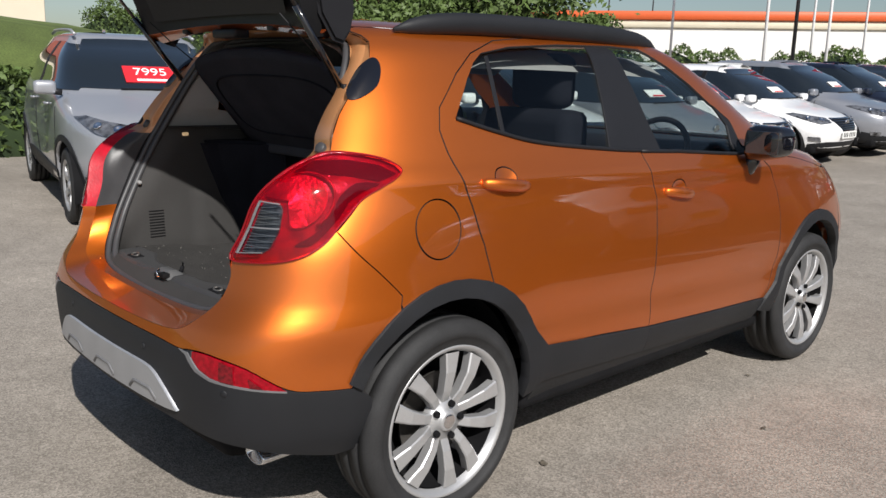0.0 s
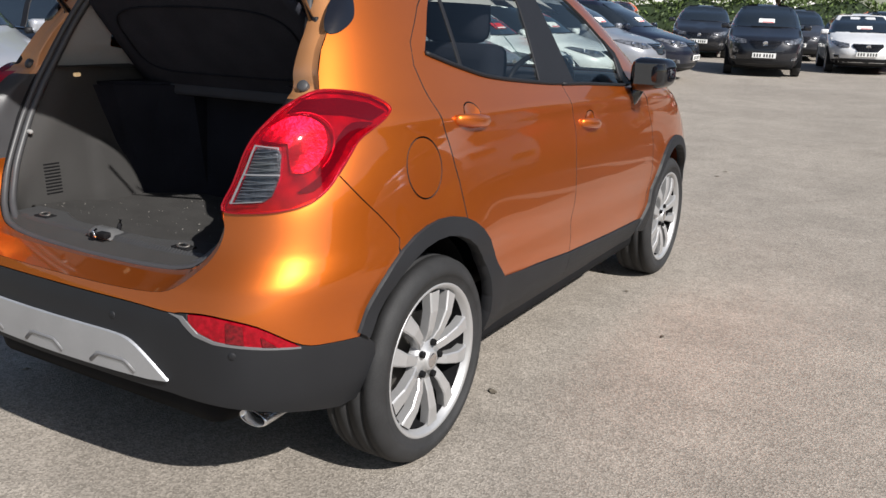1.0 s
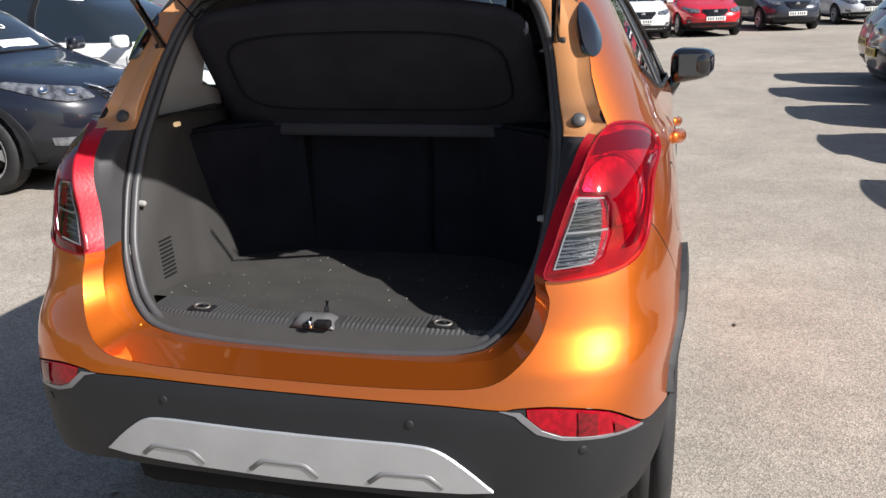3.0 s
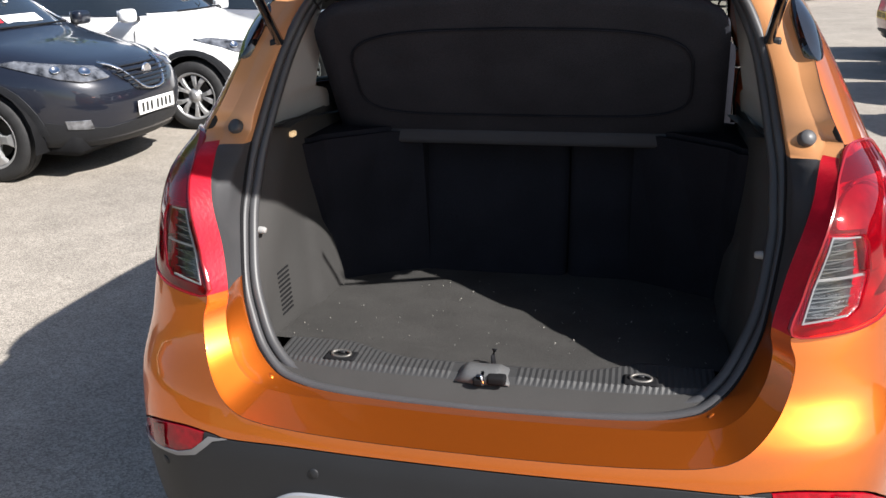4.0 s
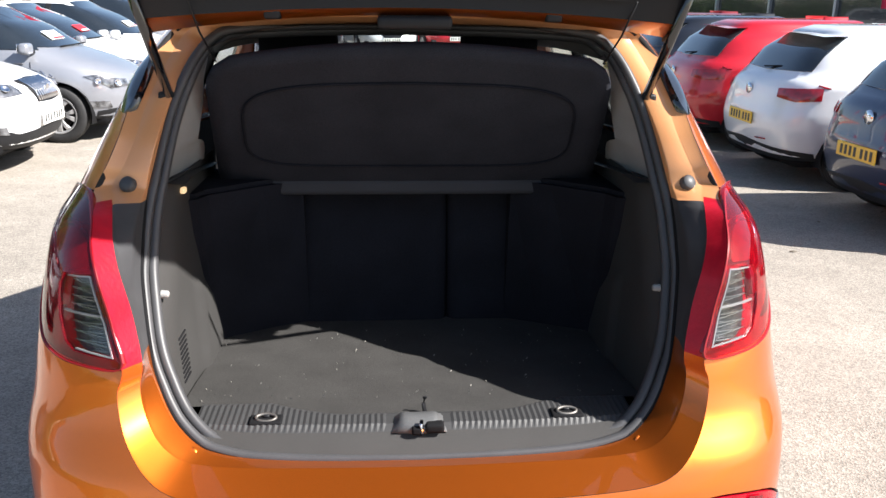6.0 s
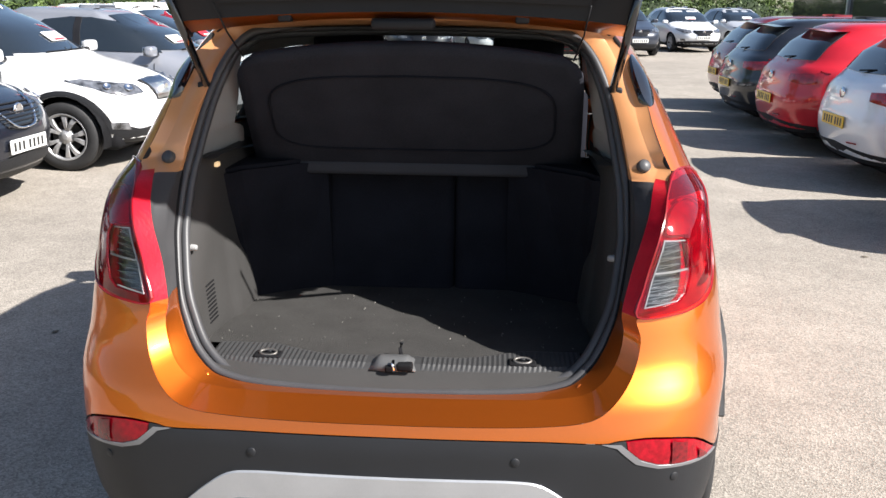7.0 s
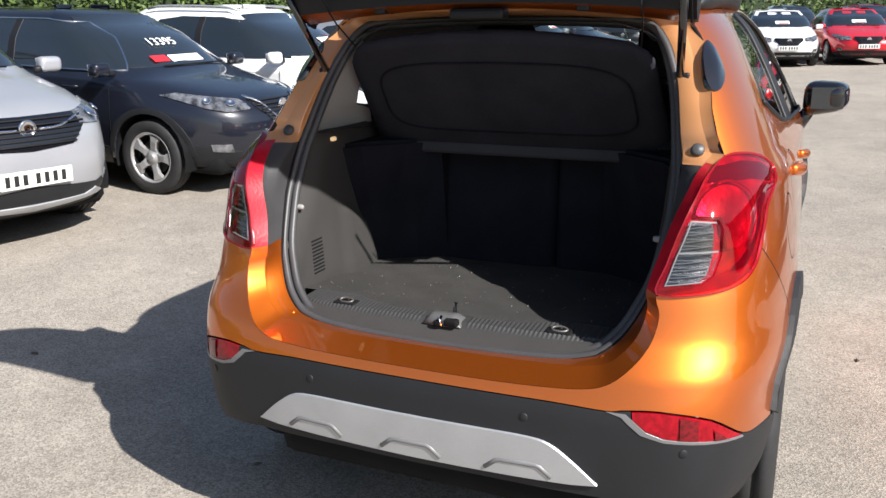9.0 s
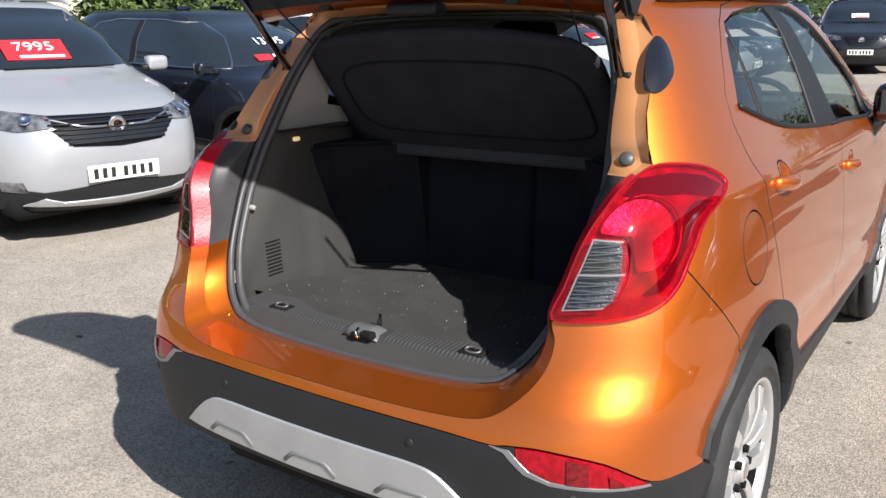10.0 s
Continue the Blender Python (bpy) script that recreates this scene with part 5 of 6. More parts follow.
# ---- other parked cars ----
def car_rows(L, W, H, nose=0.74, cowl_z=1.0, cowl=1.05, rake=0.75, tail=0.30, deck=0.95, clear=0.2, roof_w=0.64, rear_top=None):
    """Rows of a skin. nose, cowl_z: height of the bonnet at its front and rear; cowl: from the nose to the screen; rake: the screen's run;
    tail: how far the rear screen leans in; deck: the height at which it begins."""
    w = W / 2
    top = rear_top or tail
    return [
        (clear, clear, 0.22, L - 0.20, 0.86 * w), (clear + 0.10, clear + 0.10, 0.09, L - 0.07, 0.94 * w), (0.45, 0.45, 0.03, L - 0.015, 0.985 * w), (0.56, 0.56, 0.01, L, w),
        (nose - 0.05, nose - 0.05, 0.02, L - 0.05, w), (nose + 0.02, nose + 0.02, 0.04, L - 0.14, 0.995 * w), (0.5 * (nose + cowl_z) + 0.03, 0.5 * (nose + cowl_z) + 0.03, 0.07, L - 0.50 * cowl - 0.05, 0.98 * w),
        (cowl_z, cowl_z, 0.11, L - cowl + 0.03, 0.955 * w), (cowl_z + 0.06, cowl_z + 0.06, 0.13 + 0.15 * tail, L - cowl - 0.11, 0.92 * w),
        (0.5 * (cowl_z + H) + 0.02, 0.5 * (cowl_z + H) + 0.02, 0.14 + 0.55 * tail, L - cowl - 0.11 - 0.5 * rake, 0.81 * w), (H - 0.13, H - 0.13, 0.15 + 0.95 * tail, L - cowl - 0.13 - 0.92 * rake, 0.70 * w),
        (H - 0.05, H - 0.05, 0.20 + 1.05 * tail, L - cowl - 0.22 - rake, roof_w * w), (H + 0.06, H - 0.012, 0.36 + 1.2 * tail, L - cowl - 0.40 - rake, 0.5 * w), (H + 0.24, H, 1.0 + tail, L - cowl - 0.85 - rake, 0.2 * w),
    ]


BAR = block(1.0, 1.0, 1.0, 0)
BAR_MESH = bpy.data.meshes.new("plate_bar")
BAR.to_mesh(BAR_MESH)
BAR.free()
BAR_MESH.materials.append(PLATE_BAR)


def plate_bars(plate, y, z, n=7, w=0.47, h=0.072):
    """Plain bars in place of a plate's characters."""
    for i in range(n):
        x = (i - (n - 1) / 2 + (0.35 if i >= 4 else -0.1)) * w / (n + 0.6)
        ob = new("plate_bar", BAR_MESH)
        ob.parent = plate
        ob.matrix_local = Matrix.Translation((x, y, z)) @ Matrix.Diagonal((w / (n + 1) * 0.55, 0.002, h, 1))


def settle(m, L):
    """Sets a pose on the sloping lot, level with it."""
    c = m @ Vector((0, L / 2, 0))
    e = 0.5
    n = Vector((ground_height(c.x - e, c.y) - ground_height(c.x + e, c.y), ground_height(c.x, c.y - e) - ground_height(c.x, c.y + e), 2 * e)).normalized()
    turn = Vector((0, 0, 1)).rotation_difference(n).to_matrix().to_4x4()
    return Matrix.Translation((c.x, c.y, ground_height(c.x, c.y))) @ turn @ Matrix.Translation((-c.x, -c.y, 0)) @ m


def parked_car(label, colour, m, L=4.3, W=1.79, H=1.55, front=True, metal=0.35, style="five", cladding=False, lamp_z=0.72, grille=None, card=None, belt_up=0.0, group="parked cars", lip=None, chrome=False, rails=False, far=False, overhang=0.88, **shape):
    """A closed hatchback or crossover on its wheels; y runs from its rear to its nose. front: whether its nose or its tail is the end that is seen."""
    car = thing("car", label, "car", settle(m, L), group)
    rows = car_rows(L, W, H, **shape)
    nose, cowl_z, cowl, rake, tail = shape.get("nose", 0.74), shape.get("cowl_z", 1.0), shape.get("cowl", 1.05), shape.get("rake", 0.75), shape.get("tail", 0.3)
    R = 0.335 if H > 1.52 else 0.315
    yr, yf = 0.72 if L < 4 else 0.78, L - overhang if L > 4 else L - 0.74
    S = Shell(rows, 0.48 * L, (6.0, 5.0), (0.10, 0.20), flares=((yr, R, R + 0.07, 0.10, 0.02), (yf, R, R + 0.07, 0.10, 0.02)), crease=((0.98 * cowl_z - 0.02, 0.90 * cowl_z, 0.3, L - 0.9, 0.04, 0.012), (0.55, 0.50, 1.0, L - 1.0, 0.08, -0.012)))
    step = 0.16 if far else 0.10
    body_paint = paint(label.split()[0] + "_car_paint", colour, metal, 0.32, 0.06)
    sill = 0.30
    ra, fa = arch(S, yr, R, R + 0.055, -8, 188, 18), arch(S, yf, R, R + 0.055, -8, 188, 18)
    ra, fa = [p for p in ra if p[1] > sill], [p for p in fa if p[1] > sill]
    end, topv = S.end, H + 0.2
    whole = [(0, sill), (ra[0][0] - 0.02, sill)] + ra + [(ra[-1][0] + 0.02, sill), (fa[0][0] - 0.02, sill)] + fa + [(fa[-1][0] + 0.02, sill), (end, sill), (end, topv), (0, topv)]
    body = part("body", skin(S, whole, step=step, both=True, rim=0.03, gap=0.0), body_paint, car)
    part("roof_crown", prism([(-0.11 * W, 0.95 + tail), (0.11 * W, 0.95 + tail), (0.11 * W, L - cowl - 0.78 - rake), (-0.11 * W, L - cowl - 0.78 - rake)], "z", H - 0.02, H - 0.0015, 0), body_paint, car)
    part("underbody", block(W - 0.40, L - 0.5, 0.20, 0.05, 1, (0, L / 2, 0.29)), UNDER, car)
    for k in (-1, 1):
        for yc in (yr, yf):
            rws = [[(k * x, yc - r * math.cos(radians(d)), R + r * math.sin(radians(d))) for d in np.linspace(-15, 195, 14)] for x, r in ((W / 2 - 0.02, R + 0.06), (W / 2 - 0.34, R + 0.06), (W / 2 - 0.35, 0.02))]
            part("wheel_arch_liner", grid_mesh(rws), UNDER, car)
            put_wheel("far" if far else style, R, 0.225 if R > 0.32 else 0.205, 0.20, car, k * (W / 2 - 0.115), yc)
    belt = cowl_z + 0.02 + belt_up
    # windows
    ytop = L - cowl - 0.13 - 0.92 * rake
    scr = [S.front(0.0, cowl_z + 0.035), S.front(0.77 * W / 2, cowl_z + 0.045), S.front(0.70 * W / 2, 0.5 * (cowl_z + H)), S.front(0.56 * W / 2, H - 0.085), S.front(0.3 * W / 2, H - 0.072), S.front(0.0, H - 0.07)]
    ws = part("windscreen", skin(S, scr, step=0.09, off=0.013, rim=0.014, both=True), SCREEN, car, "dark windscreen reflecting the sky")
    y0, y1 = 0.30 + tail, L - cowl - 0.16
    side = [S.side(y0 + 0.20, belt + 0.06), S.side(y0 + 0.5, belt + 0.02), S.side(y1 - 0.05, belt), S.side(y1 - 0.12, belt + 0.06), S.side(y1 - 0.48 * rake, 0.5 * (belt + H)), S.side(ytop - 0.02, H - 0.14), S.side(ytop - 0.3, H - 0.105), S.side(1.1 + tail, H - 0.105), S.side(y0 + 0.48, H - 0.15)]
    mid = 0.5 * (y0 + y1) - 0.1
    rear_pane = [side[0], side[1], S.side(mid, belt + 0.006), S.side(mid - 0.03, H - 0.108), side[7], side[8]]
    front_pane = [S.side(mid + 0.09, belt + 0.005), side[2], side[3], side[4], side[5], side[6], S.side(mid + 0.05, H - 0.108)]
    for pane in (rear_pane, front_pane):
        pair("side_window", S, pane, SCREEN, car, "dark side window", step=0.09, off=0.010, rim=0.012)
    post = [S.side(mid, belt + 0.005), S.side(mid + 0.09, belt + 0.004), S.side(mid + 0.05, H - 0.108), S.side(mid - 0.03, H - 0.108)]
    pair("pillar_cover", S, post, BLACK, car, step=0.1, off=0.014, rim=0.012)
    if chrome:
        for k in (-1, 1):
            pts = [(S.at(a, v) + S.normal(a, v) * 0.013) * [k, 1, 1] for a, v in resample(side, 0.15)]
            part("window_trim", tube(pts, 0.009, 5, True), CHROME, car)
    rw = [S.rear(0.0, belt + 0.06), S.rear(0.70 * W / 2, belt + 0.08), S.rear(0.58 * W / 2, H - 0.12), S.rear(0.3 * W / 2, H - 0.09), S.rear(0.0, H - 0.085)]
    part("rear_window", skin(S, rw, step=0.09, off=0.012, rim=0.014, both=True), SCREEN, car)
    # door seams and handles
    if not far:
        for k in (-1, 1):
            for y in (mid + 0.04, y1 - 0.10):
                pts = [(S.at(*S.side(y, z)) + S.normal(*S.side(y, z)) * 0.0005) * [k, 1, 1] for z in np.linspace(0.36, belt - 0.02, 7)]
                part("door_seam", tube(pts, 0.004, 4), UNDER, car)
            for y in (mid - 0.22, mid + 0.75):
                if y < y1 - 0.2:
                    pts = [(S.at(*S.side(y + d, belt - 0.13)) + S.normal(*S.side(y + d, belt - 0.13)) * h) * [k, 1, 1] for d, h in ((0, 0.005), (0.05, 0.028), (0.13, 0.028), (0.18, 0.005))]
                    part("door_handle", tube(pts, 0.011, 6), body_paint, car)
    for k in (-1, 1):
        bm = block(0.19, 0.11, 0.125, 0.050, 4)
        bmesh.ops.translate(bm, vec=(k * (W / 2 + 0.06), y1 - 0.10, belt + 0.03), verts=bm.verts)
        mir = part("door_mirror", bm, body_paint, car)
        part("mirror_glass", block(0.15, 0.006, 0.10, 0.002, 1, (k * (W / 2 + 0.06), y1 - 0.163, belt + 0.03)), CHROME, mir)
        part("mirror_foot", tube([(k * (W / 2 - 0.08), y1 - 0.08, belt - 0.01), (k * (W / 2 + 0.02), y1 - 0.10, belt + 0.0)], 0.03, 6), BLACK, mir)
    # cladding
    if cladding:
        for k in (False, True):
            part("arch_cladding", skin(S, ra + [p for p in arch(S, yr, R, R + 0.11, -8, 188, 18) if p[1] > sill][::-1], step=0.1, off=0.008, rim=0.015, left=k), CLAD, car)
            part("arch_cladding", skin(S, fa + [p for p in arch(S, yf, R, R + 0.11, -8, 188, 18) if p[1] > sill][::-1], step=0.1, off=0.008, rim=0.015, left=k), CLAD, car)
    low = 0.47 if cladding else 0.36
    pair("sill_cladding", S, [(ra[-1][0] + 0.06, sill - 0.05), (fa[0][0] - 0.06, sill - 0.05), (fa[0][0] - 0.06, low - 0.06), (ra[-1][0] + 0.06, low)], CLAD, car, step=0.12, off=0.008, rim=0.015)
    if front or not far:
        fx = [(fa[-1][0] + 0.03, 0.27), (end, 0.24), (end, 0.44 if cladding else 0.40), (S.front(0.52, 0.42)[0], 0.40), (fa[-1][0] + 0.03, low)]
        part("front_lower_bumper", skin(S, fx, step=0.1, off=0.006, rim=0.01, both=True), CLAD, car)
        if lip:
            part("bumper_lip", skin(S, [(end, 0.27), (S.front(0.62, 0.3)[0], 0.31), (S.front(0.50, 0.3)[0], 0.36), (S.front(0.40, 0.3)[0], 0.325), (end, 0.315)], step=0.1, off=0.016, rim=0.012, both=True), SILVER, car)
        lz = lamp_z
        lamp = [S.front(0.42, lz - 0.03), S.front(0.62, lz - 0.05), S.front(0.80 * W / 2, lz - 0.02), S.front(0.905 * W / 2, lz + 0.085), S.front(0.82 * W / 2, lz + 0.105), S.front(0.62, lz + 0.075), S.front(0.42, lz + 0.045)]
        pair("headlamp", S, lamp, LAMP, car, "clear headlamp", step=0.05, off=0.006, rim=0.02, bulge=0.012)
        for k in (-1, 1) if not far else ():
            for x, dz, r in ((0.56, 0.010, 0.042), (0.69, 0.030, 0.036)):
                a, v = S.front(x, lz + dz)
                pt, n = S.at(a, v) * [k, 1, 1], S.normal(a, v) * [k, 1, 1]
                part("headlamp_bowl", lathe([(0.0, r), (0.006, 0.96 * r), (0.006, 0.80 * r), (-0.004, 0.55 * r), (-0.006, 0.0)], 18, "z"), CHROME, car, "", Matrix.Translation(pt + n * 0.020) @ Vector(n).to_track_quat("Z", "Y").to_matrix().to_4x4())
        gz = lz - 0.03
        if grille == "bars":
            frame_line = [S.front(0.0, gz + 0.11), S.front(0.27, gz + 0.10), S.front(0.25, gz - 0.09), S.front(0.0, gz - 0.10)]
            g = part("grille", skin(S, frame_line, step=0.06, off=0.006, rim=0.01, both=True), BLACK, car, "upright chrome bar grille")
            for x in np.linspace(-0.23, 0.23, 11):
                pts = []
                for z in np.linspace(gz - 0.08, gz + 0.095, 5):
                    a, v = S.front(abs(x), z)
                    p = S.at(a, v) + S.normal(a, v) * 0.014
                    pts.append((math.copysign(p[0], x), p[1], p[2]))
                part("grille_bar", tube(pts, 0.009, 5), CHROME, g)
        elif grille == "none":
            pass
        else:
            half = 0.46 if grille == "wide" else 0.34
            frame_line = [S.front(0.0, gz + 0.07), S.front(half, gz + 0.075), S.front(half + 0.02, gz + 0.02), S.front(half - 0.14, gz - 0.13), S.front(0.0, gz - 0.15)]
            g = part("grille", skin(S, frame_line, step=0.06, off=0.005, rim=0.01, both=True), GLOSS, car, "black slatted grille")
            for z in np.linspace(gz - 0.11, gz + 0.045, 6):
                hw = (half - 0.12) + 0.11 * min(1, (z - gz + 0.12) / 0.13)
                pts = []
                for x in np.linspace(-hw, hw, 9):
                    a, v = S.front(abs(x), z)
                    p = S.at(a, v) + S.normal(a, v) * 0.010
                    pts.append((math.copysign(p[0], x), p[1], p[2]))
                part("grille_slat", tube(pts, 0.007, 5), BLACK, g)
            if grille == "vee":
                for k in (-1, 1):
                    pts = []
                    for x, z in ((0.36, gz + 0.085), (0.27, gz + 0.03), (0.15, gz - 0.10), (0.06, gz - 0.13), (0.0, gz - 0.13)):
                        a, v = S.front(x, z)
                        p = S.at(a, v) + S.normal(a, v) * 0.014
                        pts.append((k * p[0], p[1], p[2]))
                    part("grille_chrome", tube(catmull(pts, False, 3), 0.016, 6, flat=0.6), CHROME, g)
            if grille == "wide":
                for k in (-1, 1):
                    pts = []
                    for x, z in ((0.46, gz + 0.055), (0.25, gz + 0.0), (0.08, gz - 0.01)):
                        a, v = S.front(x, z)
                        p = S.at(a, v) + S.normal(a, v) * 0.013
                        pts.append((k * p[0], p[1], p[2]))
                    part("grille_chrome", tube(catmull(pts, False, 3), 0.010, 6), CHROME, g)
        a, v = S.front(0.0, gz + (0.115 if grille == "none" else 0.0))
        p = S.at(a, v)
        part("badge", lathe([(0.0, 0.062), (0.012, 0.058), (0.012, 0.046), (0.006, 0.044), (0.010, 0.02), (0.010, 0.0)], 24, "y"), CHROME, car, "round chrome badge", Matrix.Translation((0, p[1] + 0.008, p[2])))
        a, v = S.front(0.0, 0.47)
        p = S.at(a, v)
        zp = 0.505
        pl = part("number_plate", block(0.52, 0.012, 0.112, 0.004, 1, (0, p[1] + 0.018, zp)), PLATE_W, car, "white number plate")
        plate_bars(pl, p[1] + 0.025, zp)
        for k in (-1, 1):
            fog = [S.front(0.60, 0.40), S.front(0.72, 0.41), S.front(0.735, 0.475), S.front(0.63, 0.475)]
            part("fog_lamp", skin(S, fog, step=0.06, off=0.010, rim=0.01, left=k < 0), LAMP, car)
        wiper = [(x, L - cowl - 0.06 - abs(x) * 0.05, cowl_z + 0.055) for x in np.linspace(-0.5, 0.35, 6)]
        part("wiper", tube(wiper, 0.008, 5), UNDER, car)
    if not front:
        tl = [S.rear(0.52, 0.83), S.rear(0.70, 0.80), S.rear(0.90 * W / 2, 0.82), S.side(0.40, 0.94), S.side(0.36, 0.96), S.rear(0.90 * W / 2, 0.935), S.rear(0.72, 0.925), S.rear(0.50, 0.91)]
        pair("tail_lamp", S, tl, TAIL, car, "red tail lamp", step=0.05, off=0.006, rim=0.02, bulge=0.010)
        part("rear_lower_bumper", skin(S, [(0, 0.24), (ra[0][0] - 0.03, 0.27), (ra[0][0] - 0.03, 0.34), (0.55, 0.37), (0, 0.40)], step=0.1, off=0.006, rim=0.01, both=True), CLAD, car)
        a, v = S.rear(0.0, 0.60)
        p = S.at(a, v)
        pl = part("number_plate", block(0.52, 0.012, 0.112, 0.004, 1, (0, p[1] - 0.010, 0.60)), PLATE_Y, car, "yellow number plate")
        plate_bars(pl, p[1] - 0.017, 0.60)
        a, v = S.rear(0.0, 0.86)
        p = S.at(a, v)
        part("badge", lathe([(0.0, 0.055), (-0.012, 0.05), (-0.012, 0.0)], 24, "y"), CHROME, car, "", Matrix.Translation((0, p[1] - 0.004, p[2])))
        part("spoiler", grid_mesh([[(0.60 * W / 2 * s, 0.10 + 0.95 * tail + 0.05 * s * s - q, H - 0.085 - 0.02 * s * s - 0.03 * q) for s in np.linspace(-1, 1, 11)] for q in (-0.16, 0.0, 0.09)]), body_paint, car)
        part("rear_wiper", tube([(0, 0.13 + 0.15 * tail, belt + 0.09), (0.25, 0.16 + 0.2 * tail, belt + 0.11)], 0.008, 5), UNDER, car)
        part("fog_strip", skin(S, [S.rear(0.30, 0.42), S.rear(0.48, 0.43), S.rear(0.48, 0.445), S.rear(0.30, 0.435)], step=0.05, off=0.012, rim=0.004, both=False), TAIL, car)
    if rails:
        for k in (-1, 1):
            part("roof_rail", tube([(k * (0.66 * W / 2 - 0.02), y, H - 0.02 + 0.03 * math.sin(math.pi * (y - 0.9) / (L - 2.9)) ** 0.4 if 0.9 < y < L - 2.0 else H - 0.03) for y in np.linspace(0.9, L - 2.0, 9)], 0.016, 6), SILVER, car)
    if card:
        zc = 0.36 * (H - 0.1) + 0.64 * cowl_z
        a, v = S.front(abs(card[1]), zc)
        pt, n = S.at(a, v), S.normal(a, v)
        side_of = math.copysign(1.0, card[1])
        pt, n = pt * [side_of, 1, 1], Vector(n * [side_of, 1, 1])
        right = Vector((0, 0, 1)).cross(n).normalized()
        base = Matrix((right, n.cross(right), n)).transposed().to_4x4()
        base.translation = Vector(pt) + n * 0.022
        wide, high = (0.48, 0.25) if card[2] and card[0] else (0.36, 0.15)
        if card[2] or not card[0]:
            cd = part("price_card", block(wide, high, 0.003, 0, 1, (0, 0, 0)), CARD_RED if card[2] else CARD_WHITE, car, "red price card in the windscreen" if card[2] else "white card in the windscreen", base)
            part("card_line", block(0.7 * wide, 0.03, 0.002, 0, 1, (0.03, -0.36 * high, 0.004)), CARD_WHITE if card[2] else CARD_RED, cd)
        else:
            cd = part("paper_sheet", block(0.42, 0.10, 0.003, 0, 1, (0.10, -0.13, 0)), CARD_WHITE, car, "white and red papers behind the windscreen", base)
            part("paper_sheet", block(0.20, 0.09, 0.003, 0, 1, (-0.24, -0.12, 0)), CARD_RED, cd)
        if card[0]:
            part("price_figures", text_mesh(card[0], 0.155), CARD_WHITE, cd, "white price figures", Matrix.Translation((0, 0.03 if card[2] else 0.12, 0.005)))
    return car


def nose_east(x_front, y, L, turn=0.0):
    """Pose of a car whose nose points to +x and reaches x_front."""
    return pose(x_front, y, 0, 0, 0, -90 + turn) @ pose(0, -L, 0)


def tail_west(x_rear, y, turn=0.0):
    """Pose of a car whose tail stands at x_rear, pointing to -x."""
    return pose(x_rear, y, 0, 0, 0, -90 + turn)


def nose_south(x, y_front, L, turn=0.0):
    """Pose of a car whose nose points to -y."""
    return pose(x, y_front, 0, 0, 0, 180 + turn) @ pose(0, -L, 0)


SUV = dict(nose=0.84, cowl_z=1.08, cowl=1.02, rake=0.78, tail=0.34)
CROSS = dict(nose=0.80, cowl_z=1.04, cowl=1.02, rake=0.80, tail=0.36)
HATCH = dict(nose=0.72, cowl_z=0.96, cowl=0.98, rake=0.86, tail=0.42)

# row on the left, noses towards the orange car
parked_car("silver metallic crossover with black lower cladding and a red price card", (0.36, 0.37, 0.40), nose_east(-3.83, 2.25, 4.28, -10), 4.28, 1.80, 1.67, metal=0.35, style="five", cladding=True, lamp_z=0.86, grille="wide", card=("7995", 0.04, True), lip=True, rails=True, nose=0.88, cowl_z=1.11, cowl=1.0, rake=0.80, tail=0.34)
parked_car("dark navy crossover with five-spoke alloy wheels", (0.008, 0.010, 0.018), nose_east(-3.55, 4.86, 4.38), 4.38, 1.81, 1.60, metal=0.2, style="five", cladding=True, lamp_z=0.80, grille="vee", card=("13395", 0.05, False), chrome=True, **CROSS)
parked_car("white crossover with grey cladding and an upright chrome grille", (0.80, 0.80, 0.80), nose_east(-3.20, 7.0, 4.22), 4.22, 1.79, 1.60, metal=0.0, overhang=0.72, style="ten", cladding=True, lamp_z=0.78, grille="bars", card=("", -0.2, False), rails=True, **CROSS)
parked_car("grey small city hatchback with round headlamps", (0.24, 0.25, 0.28), nose_east(-2.88, 9.05, 3.57), 3.57, 1.63, 1.49, metal=0.3, style="ten", lamp_z=0.66, grille="none", card=("", 0.1, False), nose=0.78, cowl_z=0.98, cowl=0.72, rake=0.72, tail=0.40)
parked_car("white hatchback with a red sticker", (0.80, 0.80, 0.80), nose_east(-2.95, 11.0, 4.0), 4.0, 1.74, 1.50, metal=0.0, style="ten", lamp_z=0.70, card=("", 0.0, True), **HATCH)
parked_car("white hatchback beside a silver crossover", (0.80, 0.80, 0.80), nose_east(-2.80, 12.95, 4.0), 4.0, 1.75, 1.52, metal=0.0, style="ten", lamp_z=0.72, card=("", 0.1, False), **HATCH)
parked_car("silver crossover beside a white hatchback", (0.30, 0.31, 0.34), nose_east(-2.68, 15.05, 4.2), 4.2, 1.80, 1.60, metal=0.4, style="ten", cladding=True, lamp_z=0.80, card=("", 0.1, False), **CROSS)
parked_car("dark navy crossover near the end of the row", (0.010, 0.013, 0.026), nose_east(-2.55, 17.1, 4.2), 4.2, 1.79, 1.60, metal=0.2, style="five", lamp_z=0.78, card=("", 0.1, False), **CROSS)
parked_car("white hatchback at the end of the row", (0.80, 0.80, 0.80), nose_east(-3.6, 19.2, 4.0), 4.0, 1.75, 1.50, metal=0.0, style="five", lamp_z=0.72, far=True, **HATCH)

